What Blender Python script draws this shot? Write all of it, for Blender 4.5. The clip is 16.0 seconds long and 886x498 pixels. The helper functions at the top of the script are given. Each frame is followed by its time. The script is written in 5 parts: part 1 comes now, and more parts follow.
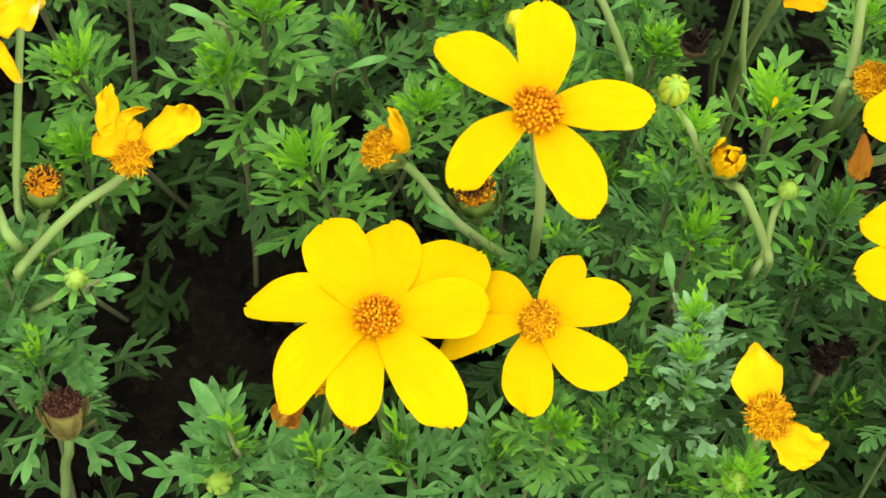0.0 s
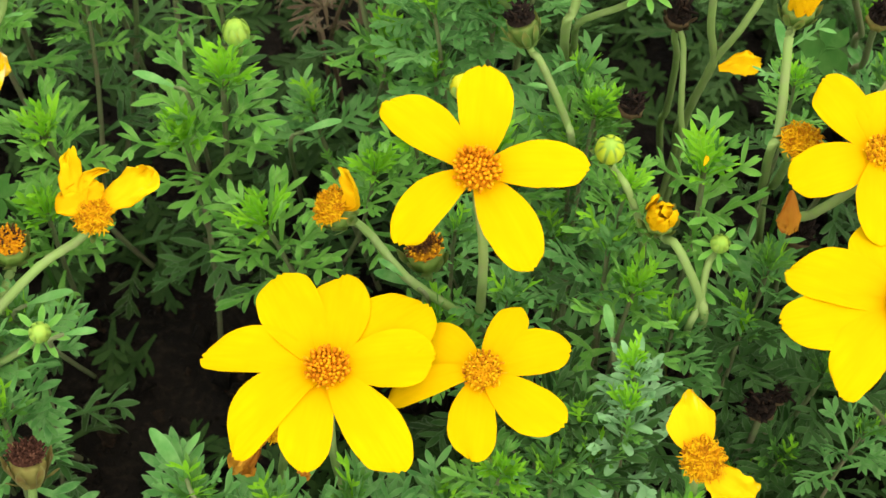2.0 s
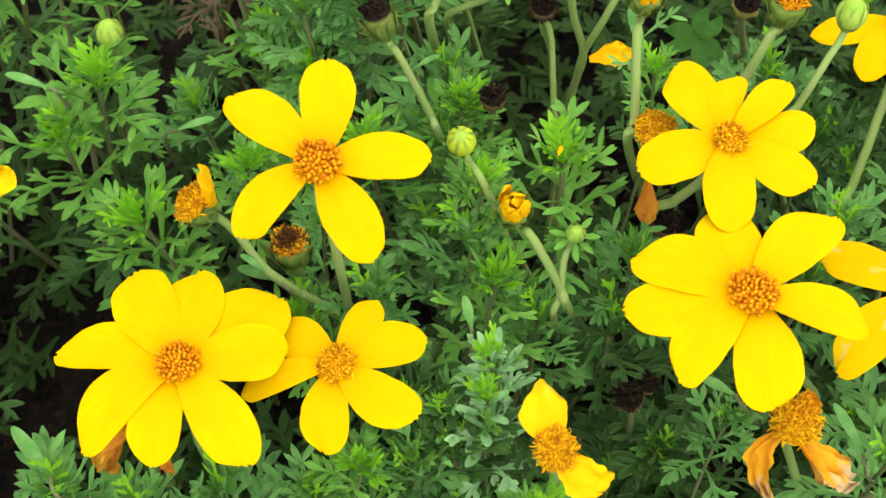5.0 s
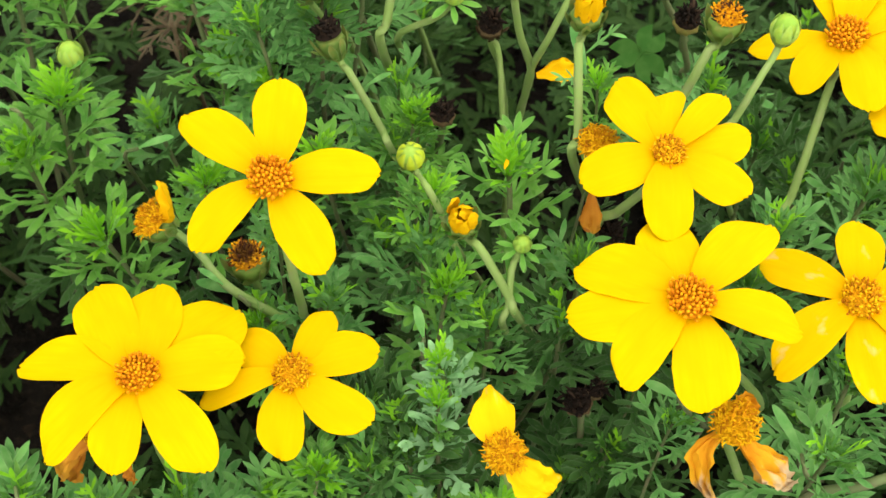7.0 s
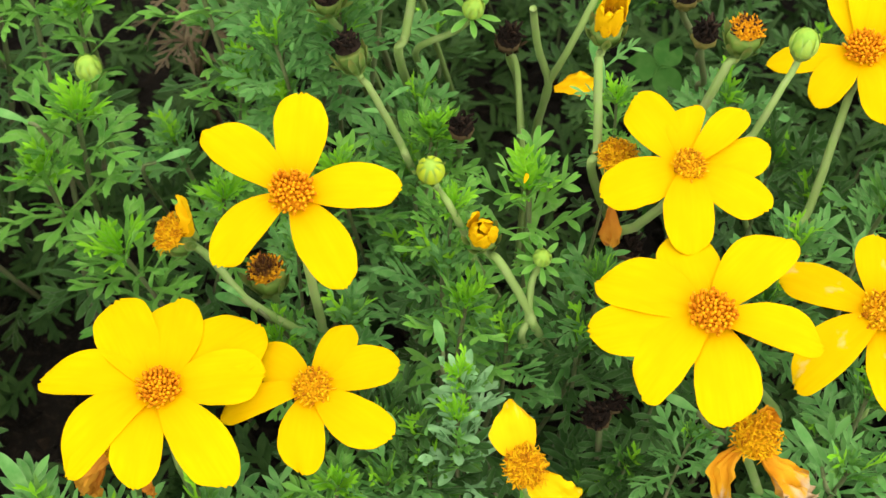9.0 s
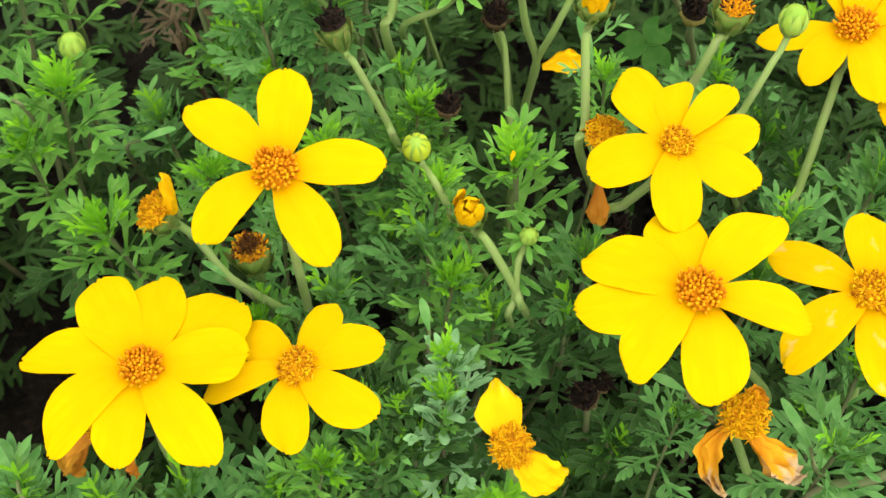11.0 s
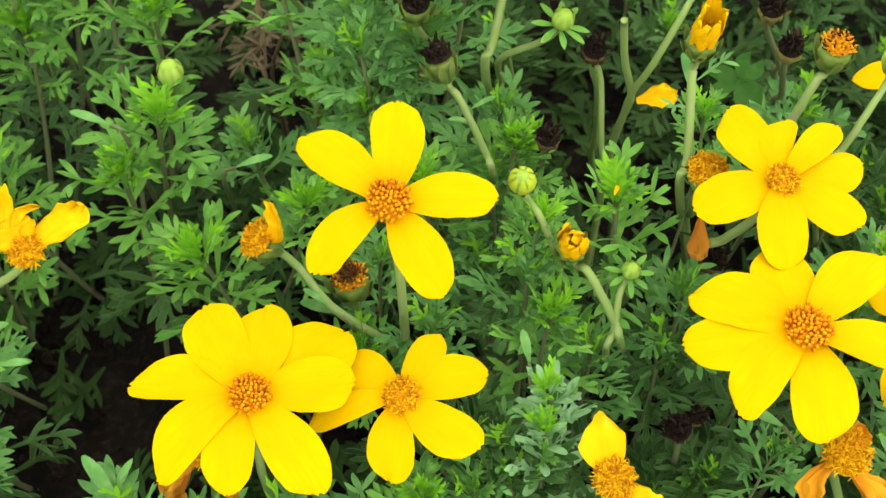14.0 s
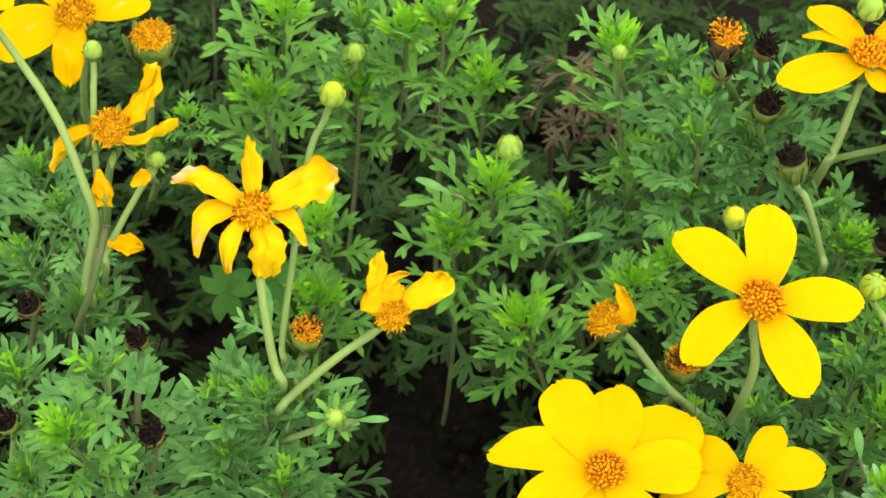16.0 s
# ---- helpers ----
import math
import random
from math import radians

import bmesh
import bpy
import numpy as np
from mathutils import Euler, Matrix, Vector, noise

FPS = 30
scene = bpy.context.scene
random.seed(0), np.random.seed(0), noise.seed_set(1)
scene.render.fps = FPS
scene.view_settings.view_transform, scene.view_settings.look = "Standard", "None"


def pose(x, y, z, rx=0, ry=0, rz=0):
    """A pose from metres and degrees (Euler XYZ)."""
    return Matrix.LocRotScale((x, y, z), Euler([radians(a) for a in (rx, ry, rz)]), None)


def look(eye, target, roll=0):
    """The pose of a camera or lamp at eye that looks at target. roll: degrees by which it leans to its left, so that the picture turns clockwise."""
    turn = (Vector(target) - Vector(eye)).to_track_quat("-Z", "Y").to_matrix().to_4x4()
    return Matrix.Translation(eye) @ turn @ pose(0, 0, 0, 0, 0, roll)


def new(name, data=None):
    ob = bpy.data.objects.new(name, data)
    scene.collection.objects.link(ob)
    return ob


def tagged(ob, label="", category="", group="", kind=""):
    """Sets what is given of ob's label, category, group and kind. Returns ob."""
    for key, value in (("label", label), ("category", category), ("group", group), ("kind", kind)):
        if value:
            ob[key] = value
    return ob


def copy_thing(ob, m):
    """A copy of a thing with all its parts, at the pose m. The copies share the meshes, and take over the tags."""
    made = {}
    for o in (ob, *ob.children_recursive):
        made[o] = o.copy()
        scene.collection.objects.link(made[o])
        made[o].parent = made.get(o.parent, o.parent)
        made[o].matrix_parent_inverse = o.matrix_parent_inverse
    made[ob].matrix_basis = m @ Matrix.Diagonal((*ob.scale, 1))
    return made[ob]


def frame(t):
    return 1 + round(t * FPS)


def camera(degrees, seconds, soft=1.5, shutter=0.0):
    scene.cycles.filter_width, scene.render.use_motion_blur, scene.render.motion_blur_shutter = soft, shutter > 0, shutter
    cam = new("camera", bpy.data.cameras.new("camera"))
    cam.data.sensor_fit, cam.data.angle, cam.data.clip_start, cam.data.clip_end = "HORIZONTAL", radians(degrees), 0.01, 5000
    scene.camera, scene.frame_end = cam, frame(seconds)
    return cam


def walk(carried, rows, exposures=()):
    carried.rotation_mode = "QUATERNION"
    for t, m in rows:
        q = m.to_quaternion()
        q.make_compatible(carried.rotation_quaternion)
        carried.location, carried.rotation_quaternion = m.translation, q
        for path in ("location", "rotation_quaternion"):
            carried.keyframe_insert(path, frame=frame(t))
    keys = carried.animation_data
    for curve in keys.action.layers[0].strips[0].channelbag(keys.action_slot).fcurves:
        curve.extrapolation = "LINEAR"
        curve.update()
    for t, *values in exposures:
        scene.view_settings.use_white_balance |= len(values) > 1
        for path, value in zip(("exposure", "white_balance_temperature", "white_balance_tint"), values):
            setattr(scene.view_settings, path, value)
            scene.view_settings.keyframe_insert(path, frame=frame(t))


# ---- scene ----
cam = camera(32.0, 16.0, soft=1.5)
PATH = [
    (0.0, -0.04341, -0.14891, 0.33433, 31.774, -0.631, 1.935),
    (0.5, -0.04428, -0.15019, 0.33662, 33.107, -1.013, 1.531),
    (1.0, -0.04251, -0.15298, 0.33731, 33.656, -1.043, 1.424),
    (1.5, -0.04024, -0.15568, 0.34144, 33.893, -1.019, 1.395),
    (2.0, -0.0364, -0.15757, 0.34411, 34.228, -0.927, 1.368),
    (2.5, -0.03533, -0.15814, 0.34292, 34.362, -0.804, 1.296),
    (3.0, -0.03355, -0.15767, 0.34183, 34.446, -0.742, 1.249),
    (3.5, -0.02699, -0.1563, 0.34218, 34.425, -0.441, 1.233),
    (4.0, -0.01567, -0.15758, 0.34189, 34.453, -0.035, 1.142),
    (4.5, -0.00873, -0.15835, 0.34219, 34.393, 0.337, 1.188),
    (7.0, 0.0, -0.16536, 0.35116, 35.0, -0.0, 0.0),
    (7.5, 0.00194, -0.16638, 0.35167, 35.042, 0.141, 0.028),
    (8.0, -0.00022, -0.16564, 0.34927, 35.015, 0.363, 0.162),
    (8.5, -0.00583, -0.16481, 0.34788, 35.199, 0.162, 0.106),
    (9.0, -0.0038, -0.16495, 0.35166, 35.397, 0.025, -0.015),
    (11.5, -0.00109, -0.16491, 0.34754, 34.899, -0.098, -0.072),
    (12.0, -0.00029, -0.16498, 0.34725, 34.956, -0.064, -0.105),
    (12.5, -0.00299, -0.16499, 0.34926, 35.33, 0.058, 0.047),
    (13.0, -0.00983, -0.16366, 0.34995, 35.397, -0.097, 0.184),
    (13.5, -0.0163, -0.16308, 0.35022, 35.457, -0.29, 0.474),
    (14.0, -0.02098, -0.16386, 0.35232, 35.487, -0.51, 0.771),
    (14.5, -0.03757, -0.16215, 0.35745, 35.807, -0.641, 1.865),
    (15.0, -0.06129, -0.16097, 0.36481, 36.005, -0.923, 3.238),
    (15.5, -0.07333, -0.16381, 0.36657, 36.096, -1.141, 4.605),
    (16.0, -0.07801, -0.16607, 0.37092, 36.222, -1.073, 5.989),
]
cam.data.dof.use_dof, cam.data.dof.focus_distance, cam.data.dof.aperture_fstop = True, 0.298, 42
walk(cam, [(t, pose(*p)) for t, *p in PATH])

# ---- light: bright overcast sky ----
world = bpy.data.worlds.new("sky")
scene.world = world
world.use_nodes = True
wn = world.node_tree
wn.nodes.clear()
sky = wn.nodes.new("ShaderNodeTexSky")
sky.sky_type = "NISHITA"
sky.sun_disc = False
sky.sun_elevation, sky.sun_rotation = radians(70), radians(135)
sky.dust_density, sky.ozone_density = 4.0, 0.6
back = wn.nodes.new("ShaderNodeBackground")
back.inputs["Strength"].default_value = 0.05
wout = wn.nodes.new("ShaderNodeOutputWorld")
wn.links.new(sky.outputs[0], back.inputs["Color"])
wn.links.new(back.outputs[0], wout.inputs["Surface"])
sun = new("sun", bpy.data.lights.new("sun", "SUN"))
sun.data.energy, sun.data.angle, sun.data.color = 3.95, radians(165), (1.0, 0.965, 0.78)
sun.matrix_world = look((0.35, -0.35, 1.5), (0, 0, 0))
scene.view_settings.exposure = 0.92


# ---- materials ----
def material(name, rough=0.5, spec=0.4):
    m = bpy.data.materials.new(name)
    m.use_nodes = True
    b = m.node_tree.nodes["Principled BSDF"]
    b.inputs["Roughness"].default_value = rough
    b.inputs["Specular IOR Level"].default_value = spec
    return m, m.node_tree.nodes, m.node_tree.links, b


def grain(nodes, links, scale, detail=4.0, stretch=(1, 1, 1), coord="Object"):
    tc = nodes.new("ShaderNodeTexCoord")
    mp = nodes.new("ShaderNodeMapping")
    mp.inputs["Scale"].default_value = stretch
    nz = nodes.new("ShaderNodeTexNoise")
    nz.inputs["Scale"].default_value, nz.inputs["Detail"].default_value = scale, detail
    links.new(tc.outputs[coord], mp.inputs["Vector"])
    links.new(mp.outputs[0], nz.inputs["Vector"])
    return nz.outputs[0]


def ramp(nodes, links, fac, stops):
    r = nodes.new("ShaderNodeValToRGB")
    while len(r.color_ramp.elements) < len(stops):
        r.color_ramp.elements.new(0.5)
    for e, (p, c) in zip(r.color_ramp.elements, stops):
        e.position, e.color = p, (*c, 1)
    links.new(fac, r.inputs[0])
    return r.outputs[0]


def mixed(nodes, links, fac, a, b, blend="MIX"):
    n = nodes.new("ShaderNodeMix")
    n.data_type, n.blend_type = "RGBA", blend
    for v, i in ((fac, 0), (a, 6), (b, 7)):
        if isinstance(v, (int, float)):
            n.inputs[i].default_value = v
        elif isinstance(v, tuple):
            n.inputs[i].default_value = (*v, 1)
        else:
            links.new(v, n.inputs[i])
    return n.outputs[2]


def bumped(nodes, links, b, height, strength, dist):
    bp = nodes.new("ShaderNodeBump")
    bp.inputs["Strength"].default_value, bp.inputs["Distance"].default_value = strength, dist
    links.new(height, bp.inputs["Height"])
    links.new(bp.outputs[0], b.inputs["Normal"])


def thin(m, nodes, links, b, colour, share):
    """Lets part of the light pass through a leaf or petal."""
    tr = nodes.new("ShaderNodeBsdfTranslucent")
    mx = nodes.new("ShaderNodeMixShader")
    mx.inputs[0].default_value = share
    links.new(colour, tr.inputs["Color"])
    links.new(b.outputs[0], mx.inputs[1])
    links.new(tr.outputs[0], mx.inputs[2])
    links.new(mx.outputs[0], nodes["Material Output"].inputs["Surface"])


def petal_material(name, main, deep, worn, amount, share=0.3, streak=(0.7, 1.3, 1)):
    """Silky petal: faint veins along its length (local x), and worn pale or brown patches that keep to its outer half."""
    m, n, l, b = material(name, 0.7, 0.03)
    veins = grain(n, l, 100.0, 3.0, (0.9, 12, 1))
    soft = grain(n, l, 120.0, 2.0)
    col = mixed(n, l, ramp(n, l, veins, [(0.3, (0, 0, 0)), (0.8, (1, 1, 1))]), main, deep)
    col = mixed(n, l, ramp(n, l, soft, [(0.45, (0, 0, 0)), (0.75, (1, 1, 1))]), col, deep)
    tb = n.new("ShaderNodeTexCoord")
    sb = n.new("ShaderNodeSeparateXYZ")
    l.new(tb.outputs["Object"], sb.inputs[0])
    claw = n.new("ShaderNodeMapRange")
    claw.inputs["From Min"].default_value, claw.inputs["From Max"].default_value = 0.003, 0.012
    claw.inputs["To Min"].default_value, claw.inputs["To Max"].default_value = 0.75, 0.0
    l.new(sb.outputs[0], claw.inputs["Value"])
    col = mixed(n, l, claw.outputs[0], col, (deep[0], deep[1] * 0.82, deep[2]))
    if amount:
        tc = n.new("ShaderNodeTexCoord")
        sep = n.new("ShaderNodeSeparateXYZ")
        l.new(tc.outputs["Object"], sep.inputs[0])
        out = n.new("ShaderNodeMapRange")
        out.inputs["From Min"].default_value, out.inputs["From Max"].default_value = 0.006, 0.017
        out.inputs["To Max"].default_value = amount
        l.new(sep.outputs[0], out.inputs["Value"])
        add = n.new("ShaderNodeMath")
        l.new(out.outputs[0], add.inputs[0])
        l.new(grain(n, l, 210.0, 5.0, streak), add.inputs[1])
        col = mixed(n, l, ramp(n, l, add.outputs[0], [(0.72, (0, 0, 0)), (0.95, (1, 1, 1))]), col, worn)
    l.new(col, b.inputs["Base Color"])
    bumped(n, l, b, veins, 0.35 if amount < 0.3 else 0.5, 0.0003)
    thin(m, n, l, b, col, share)
    return m


PETAL = petal_material("petal_yellow", (0.73, 0.510, 0.0), (0.72, 0.445, 0.0), (0.62, 0.34, 0.008), 0.0)
PETAL_WORN = petal_material("petal_worn_yellow", (0.735, 0.505, 0.0), (0.72, 0.44, 0.0), (0.70, 0.55, 0.27), 0.11)
PETAL_AGED = petal_material("petal_aged_yellow", (0.75, 0.545, 0.004), (0.73, 0.46, 0.003), (0.68, 0.54, 0.27), 0.34, 0.15, (0.45, 1.8, 1))
PETAL_WILT = petal_material("petal_wilted_orange", (0.70, 0.40, 0.018), (0.60, 0.28, 0.014), (0.56, 0.41, 0.25), 0.62, 0.15, (0.22, 3.4, 1))
PETAL_DRY = petal_material("petal_dry_brown", (0.659, 0.349, 0.031), (0.465, 0.202, 0.0233), (0.481, 0.279, 0.109), 0.3, 0.15)


def floret_material(name, stops, rough=0.85, spent=None):
    m, n, l, b = material(name, rough, 0.1)
    geo = n.new("ShaderNodeNewGeometry")
    col = ramp(n, l, geo.outputs["Random Per Island"], stops)
    fine = grain(n, l, 1500.0, 3.0)
    if spent:
        tc = n.new("ShaderNodeTexCoord")
        flat = n.new("ShaderNodeVectorMath")
        flat.operation = "MULTIPLY"
        flat.inputs[1].default_value = (1, 1, 0)
        far = n.new("ShaderNodeVectorMath")
        far.operation = "LENGTH"
        out = n.new("ShaderNodeMapRange")
        out.inputs["From Min"].default_value, out.inputs["From Max"].default_value = 0.0016, 0.0030
        out.inputs["To Min"].default_value, out.inputs["To Max"].default_value = 0.9, 0.0
        l.new(tc.outputs["Object"], flat.inputs[0])
        l.new(flat.outputs[0], far.inputs[0])
        l.new(far.outputs["Value"], out.inputs["Value"])
        col = mixed(n, l, out.outputs[0], col, spent)
    col = mixed(n, l, 0.2, col, ramp(n, l, fine, [(0.3, (0.4, 0.25, 0.1)), (0.7, (1, 0.9, 0.5))]), "MULTIPLY")
    l.new(col, b.inputs["Base Color"])
    bumped(n, l, b, fine, 0.3, 0.0002)
    return m


DISC = floret_material("disc_orange", [(0.0, (0.502, 0.16, 0.00228)), (0.5, (0.638, 0.251, 0.00304)), (1.0, (0.699, 0.35, 0.00456))])
DISC_OPEN = floret_material("disc_golden", [(0.0, (0.319, 0.106, 0.00228)), (0.25, (0.562, 0.243, 0.00228)), (0.6, (0.669, 0.342, 0.00304)), (1.0, (0.714, 0.441, 0.00456))])
DISC_BROWN = floret_material("disc_browning", [(0.0, (0.076, 0.0266, 0.0076)), (0.3, (0.167, 0.0532, 0.0114)), (0.45, (0.471, 0.198, 0.00608)), (1.0, (0.669, 0.334, 0.00608))], 0.85, (0.0342, 0.0137, 0.0076))
DISC_MOTTLED = floret_material("disc_mottled", [(0.0, (0.035, 0.014, 0.008)), (0.28, (0.08, 0.03, 0.01)), (0.36, (0.55, 0.21, 0.005)), (1.0, (0.7, 0.34, 0.006))])
DISC_RUST = floret_material("disc_rusty", [(0.0, (0.0228, 0.00912, 0.00684)), (0.6, (0.057, 0.0228, 0.0152)), (1.0, (0.0988, 0.0456, 0.0304))], 0.9)
DISC_DEAD = floret_material("disc_dead", [(0.0, (0.006, 0.0045, 0.004)), (0.6, (0.014, 0.009, 0.007)), (1.0, (0.045, 0.028, 0.02))], 0.9)


def green_material(name, low, high, tip, rough=0.5, share=0.2, spec=0.11):
    """Leaf: tone set piece by piece, lighter veins, mottling, slight gloss."""
    m, n, l, b = material(name, rough, spec)
    info = n.new("ShaderNodeObjectInfo")
    geo = n.new("ShaderNodeNewGeometry")
    tone = ramp(n, l, info.outputs["Random"], [(0.0, low), (1.0, high)])
    isl = ramp(n, l, geo.outputs["Random Per Island"], [(0.0, (0.68, 0.74, 0.72)), (1.0, (1.28, 1.24, 1.2))])
    col = mixed(n, l, 1.0, tone, isl, "MULTIPLY")
    mot = grain(n, l, 320.0, 4.0)
    col = mixed(n, l, ramp(n, l, mot, [(0.45, (0, 0, 0)), (0.8, (1, 1, 1))]), col, tip)
    at = n.new("ShaderNodeAttribute")
    at.attribute_name = "edge"
    pale = mixed(n, l, 0.35, col, (0.27, 0.34, 0.21))
    col = mixed(n, l, ramp(n, l, at.outputs["Fac"], [(0.66, (0, 0, 0)), (1.0, (0.75, 0.75, 0.75))]), col, pale)
    l.new(col, b.inputs["Base Color"])
    bumped(n, l, b, grain(n, l, 1400.0, 2.0), 0.25, 0.0003)
    thin(m, n, l, b, col, share)
    return m


LEAF = green_material("leaf_green", (0.0705, 0.218, 0.0314), (0.144, 0.36, 0.0524), (0.181, 0.374, 0.0733))
LEAF_BLUE = green_material("leaf_blue_green", (0.0689, 0.212, 0.0502), (0.132, 0.333, 0.0851), (0.173, 0.355, 0.11))
LEAF_PALE = green_material("leaf_pale_blue_green", (0.165, 0.36, 0.145), (0.25, 0.47, 0.22), (0.30, 0.52, 0.28), 0.45)
LEAF_YOUNG = green_material("leaf_young", (0.159, 0.446, 0.014), (0.244, 0.565, 0.024), (0.276, 0.573, 0.03), 0.5, 0.3)
# Mature green, darkened to carry the shade of the lower layer.
LEAF_MATURE_SHADED = green_material("leaf_mature_shaded", (0.0275, 0.0808, 0.0168), (0.0505, 0.1275, 0.0299), (0.0612, 0.1360, 0.0374))
# Near-black green for the lowest leaves: deep shade put into the colour.
LEAF_OLD_SHADED = green_material("leaf_old_shaded", (0.0130, 0.0369, 0.0069), (0.0239, 0.0564, 0.0113), (0.0304, 0.0608, 0.0130), 0.6, 0.08)
STEM = green_material("stem_green", (0.165, 0.265, 0.075), (0.225, 0.33, 0.100), (0.24, 0.29, 0.13), 0.55, 0.08)
STEM_OLD = green_material("stem_purplish", (0.085, 0.125, 0.048), (0.15, 0.185, 0.085), (0.16, 0.12, 0.085), 0.6, 0.03)
CALYX = green_material("calyx_green", (0.0973, 0.176, 0.0353), (0.153, 0.251, 0.0464), (0.223, 0.204, 0.0557), 0.55, 0.1)
BUD = green_material("bud_green", (0.223, 0.39, 0.051), (0.297, 0.464, 0.0834), (0.39, 0.464, 0.0557), 0.45, 0.12)
BUD_TIP = green_material("bud_yellow_green", (0.316, 0.436, 0.026), (0.399, 0.51, 0.0316), (0.51, 0.557, 0.0278), 0.5, 0.15)
BUD_YELLOW = green_material("bud_yellow", (0.497, 0.497, 0.0166), (0.596, 0.563, 0.0207), (0.373, 0.455, 0.0248), 0.5, 0.15)
CALYX_DRY = green_material("calyx_drying", (0.149, 0.141, 0.0414), (0.199, 0.182, 0.0497), (0.132, 0.0662, 0.0248), 0.7, 0.08)
CALYX_BROWN = green_material("calyx_brown", (0.055, 0.034, 0.018), (0.085, 0.054, 0.029), (0.115, 0.088, 0.036), 0.8, 0.05)
LEAF_DRY = green_material("leaf_withered", (0.0784, 0.0535, 0.0356), (0.135, 0.0927, 0.0606), (0.114, 0.0927, 0.0428), 0.85, 0.08, 0.1)
CLOVER = green_material("clover_green", (0.0271, 0.0927, 0.0157), (0.0414, 0.121, 0.0214), (0.057, 0.135, 0.0285), 0.6, 0.2, 0.05)


def soil_material():
    m, n, l, b = material("soil", 0.95, 0.15)
    big, small = grain(n, l, 45.0, 6.0), grain(n, l, 420.0, 6.0)
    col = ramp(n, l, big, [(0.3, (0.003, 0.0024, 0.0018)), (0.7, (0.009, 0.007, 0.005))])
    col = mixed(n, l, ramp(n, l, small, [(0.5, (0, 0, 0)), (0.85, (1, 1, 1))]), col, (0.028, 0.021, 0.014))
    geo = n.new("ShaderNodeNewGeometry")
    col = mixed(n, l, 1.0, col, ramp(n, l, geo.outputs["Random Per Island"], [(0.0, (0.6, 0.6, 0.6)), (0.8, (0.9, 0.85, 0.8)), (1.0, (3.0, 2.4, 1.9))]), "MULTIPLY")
    l.new(col, b.inputs["Base Color"])
    bumped(n, l, b, small, 0.8, 0.002)
    return m


SOIL = soil_material()


# ---- mesh helpers ----
def data(name, verts, faces, mat, smooth=True, edge=None):
    me = bpy.data.meshes.new(name)
    me.from_pydata([tuple(v) for v in verts], [], faces)
    if edge:
        me.attributes.new("edge", "FLOAT", "POINT").data.foreach_set("value", edge)
    me.materials.append(mat)
    me.polygons.foreach_set("use_smooth", [smooth] * len(me.polygons))
    me.update()
    return me


def part(name, me, parent, m=None, label=""):
    ob = new(name, me)
    ob.parent = parent
    if m is not None:
        ob.matrix_basis = m
    return tagged(ob, label)


def frame_of(normal, at=(0, 0, 0), turn=0.0):
    """A pose at a place whose z axis is the normal; its x axis lies as near to world x as it can."""
    z = Vector(normal).normalized()
    x = (Vector((1, 0, 0)) - z * z.x).normalized()
    y = z.cross(x)
    return Matrix.Translation(at) @ Matrix((x, y, z)).transposed().to_4x4() @ pose(0, 0, 0, 0, 0, turn)


def tube(points, radii, sides=7):
    """Verts and faces of a tapered tube through smooth points."""
    pts = [Vector(p) for p in points]
    fine, rad = [], []
    for i in range(len(pts) - 1):
        p0, p1, p2, p3 = pts[max(i - 1, 0)], pts[i], pts[i + 1], pts[min(i + 2, len(pts) - 1)]
        for k in range(5):
            u = k / 5
            fine.append(0.5 * (2 * p1 + (p2 - p0) * u + (2 * p0 - 5 * p1 + 4 * p2 - p3) * u * u + (3 * p1 - p0 - 3 * p2 + p3) * u**3))
            rad.append(radii[i] * (1 - u) + radii[i + 1] * u)
    fine.append(pts[-1])
    rad.append(radii[-1])
    verts, faces = [], []
    for i, p in enumerate(fine):
        d = (fine[min(i + 1, len(fine) - 1)] - fine[max(i - 1, 0)]).normalized()
        a = d.cross(Vector((0.31, 0.95, 0.1))).normalized()
        b = d.cross(a)
        for k in range(sides):
            w = 2 * math.pi * k / sides
            verts.append(p + (a * math.cos(w) + b * math.sin(w)) * rad[i] * (1 + 0.05 * math.sin(3 * i + k)))
    for i in range(len(fine) - 1):
        for k in range(sides):
            a, b = i * sides + k, i * sides + (k + 1) % sides
            faces.append((a, b, b + sides, a + sides))
    faces.append(tuple(range(sides)))
    faces.append(tuple(reversed(range((len(fine) - 1) * sides, len(fine) * sides))))
    return verts, faces


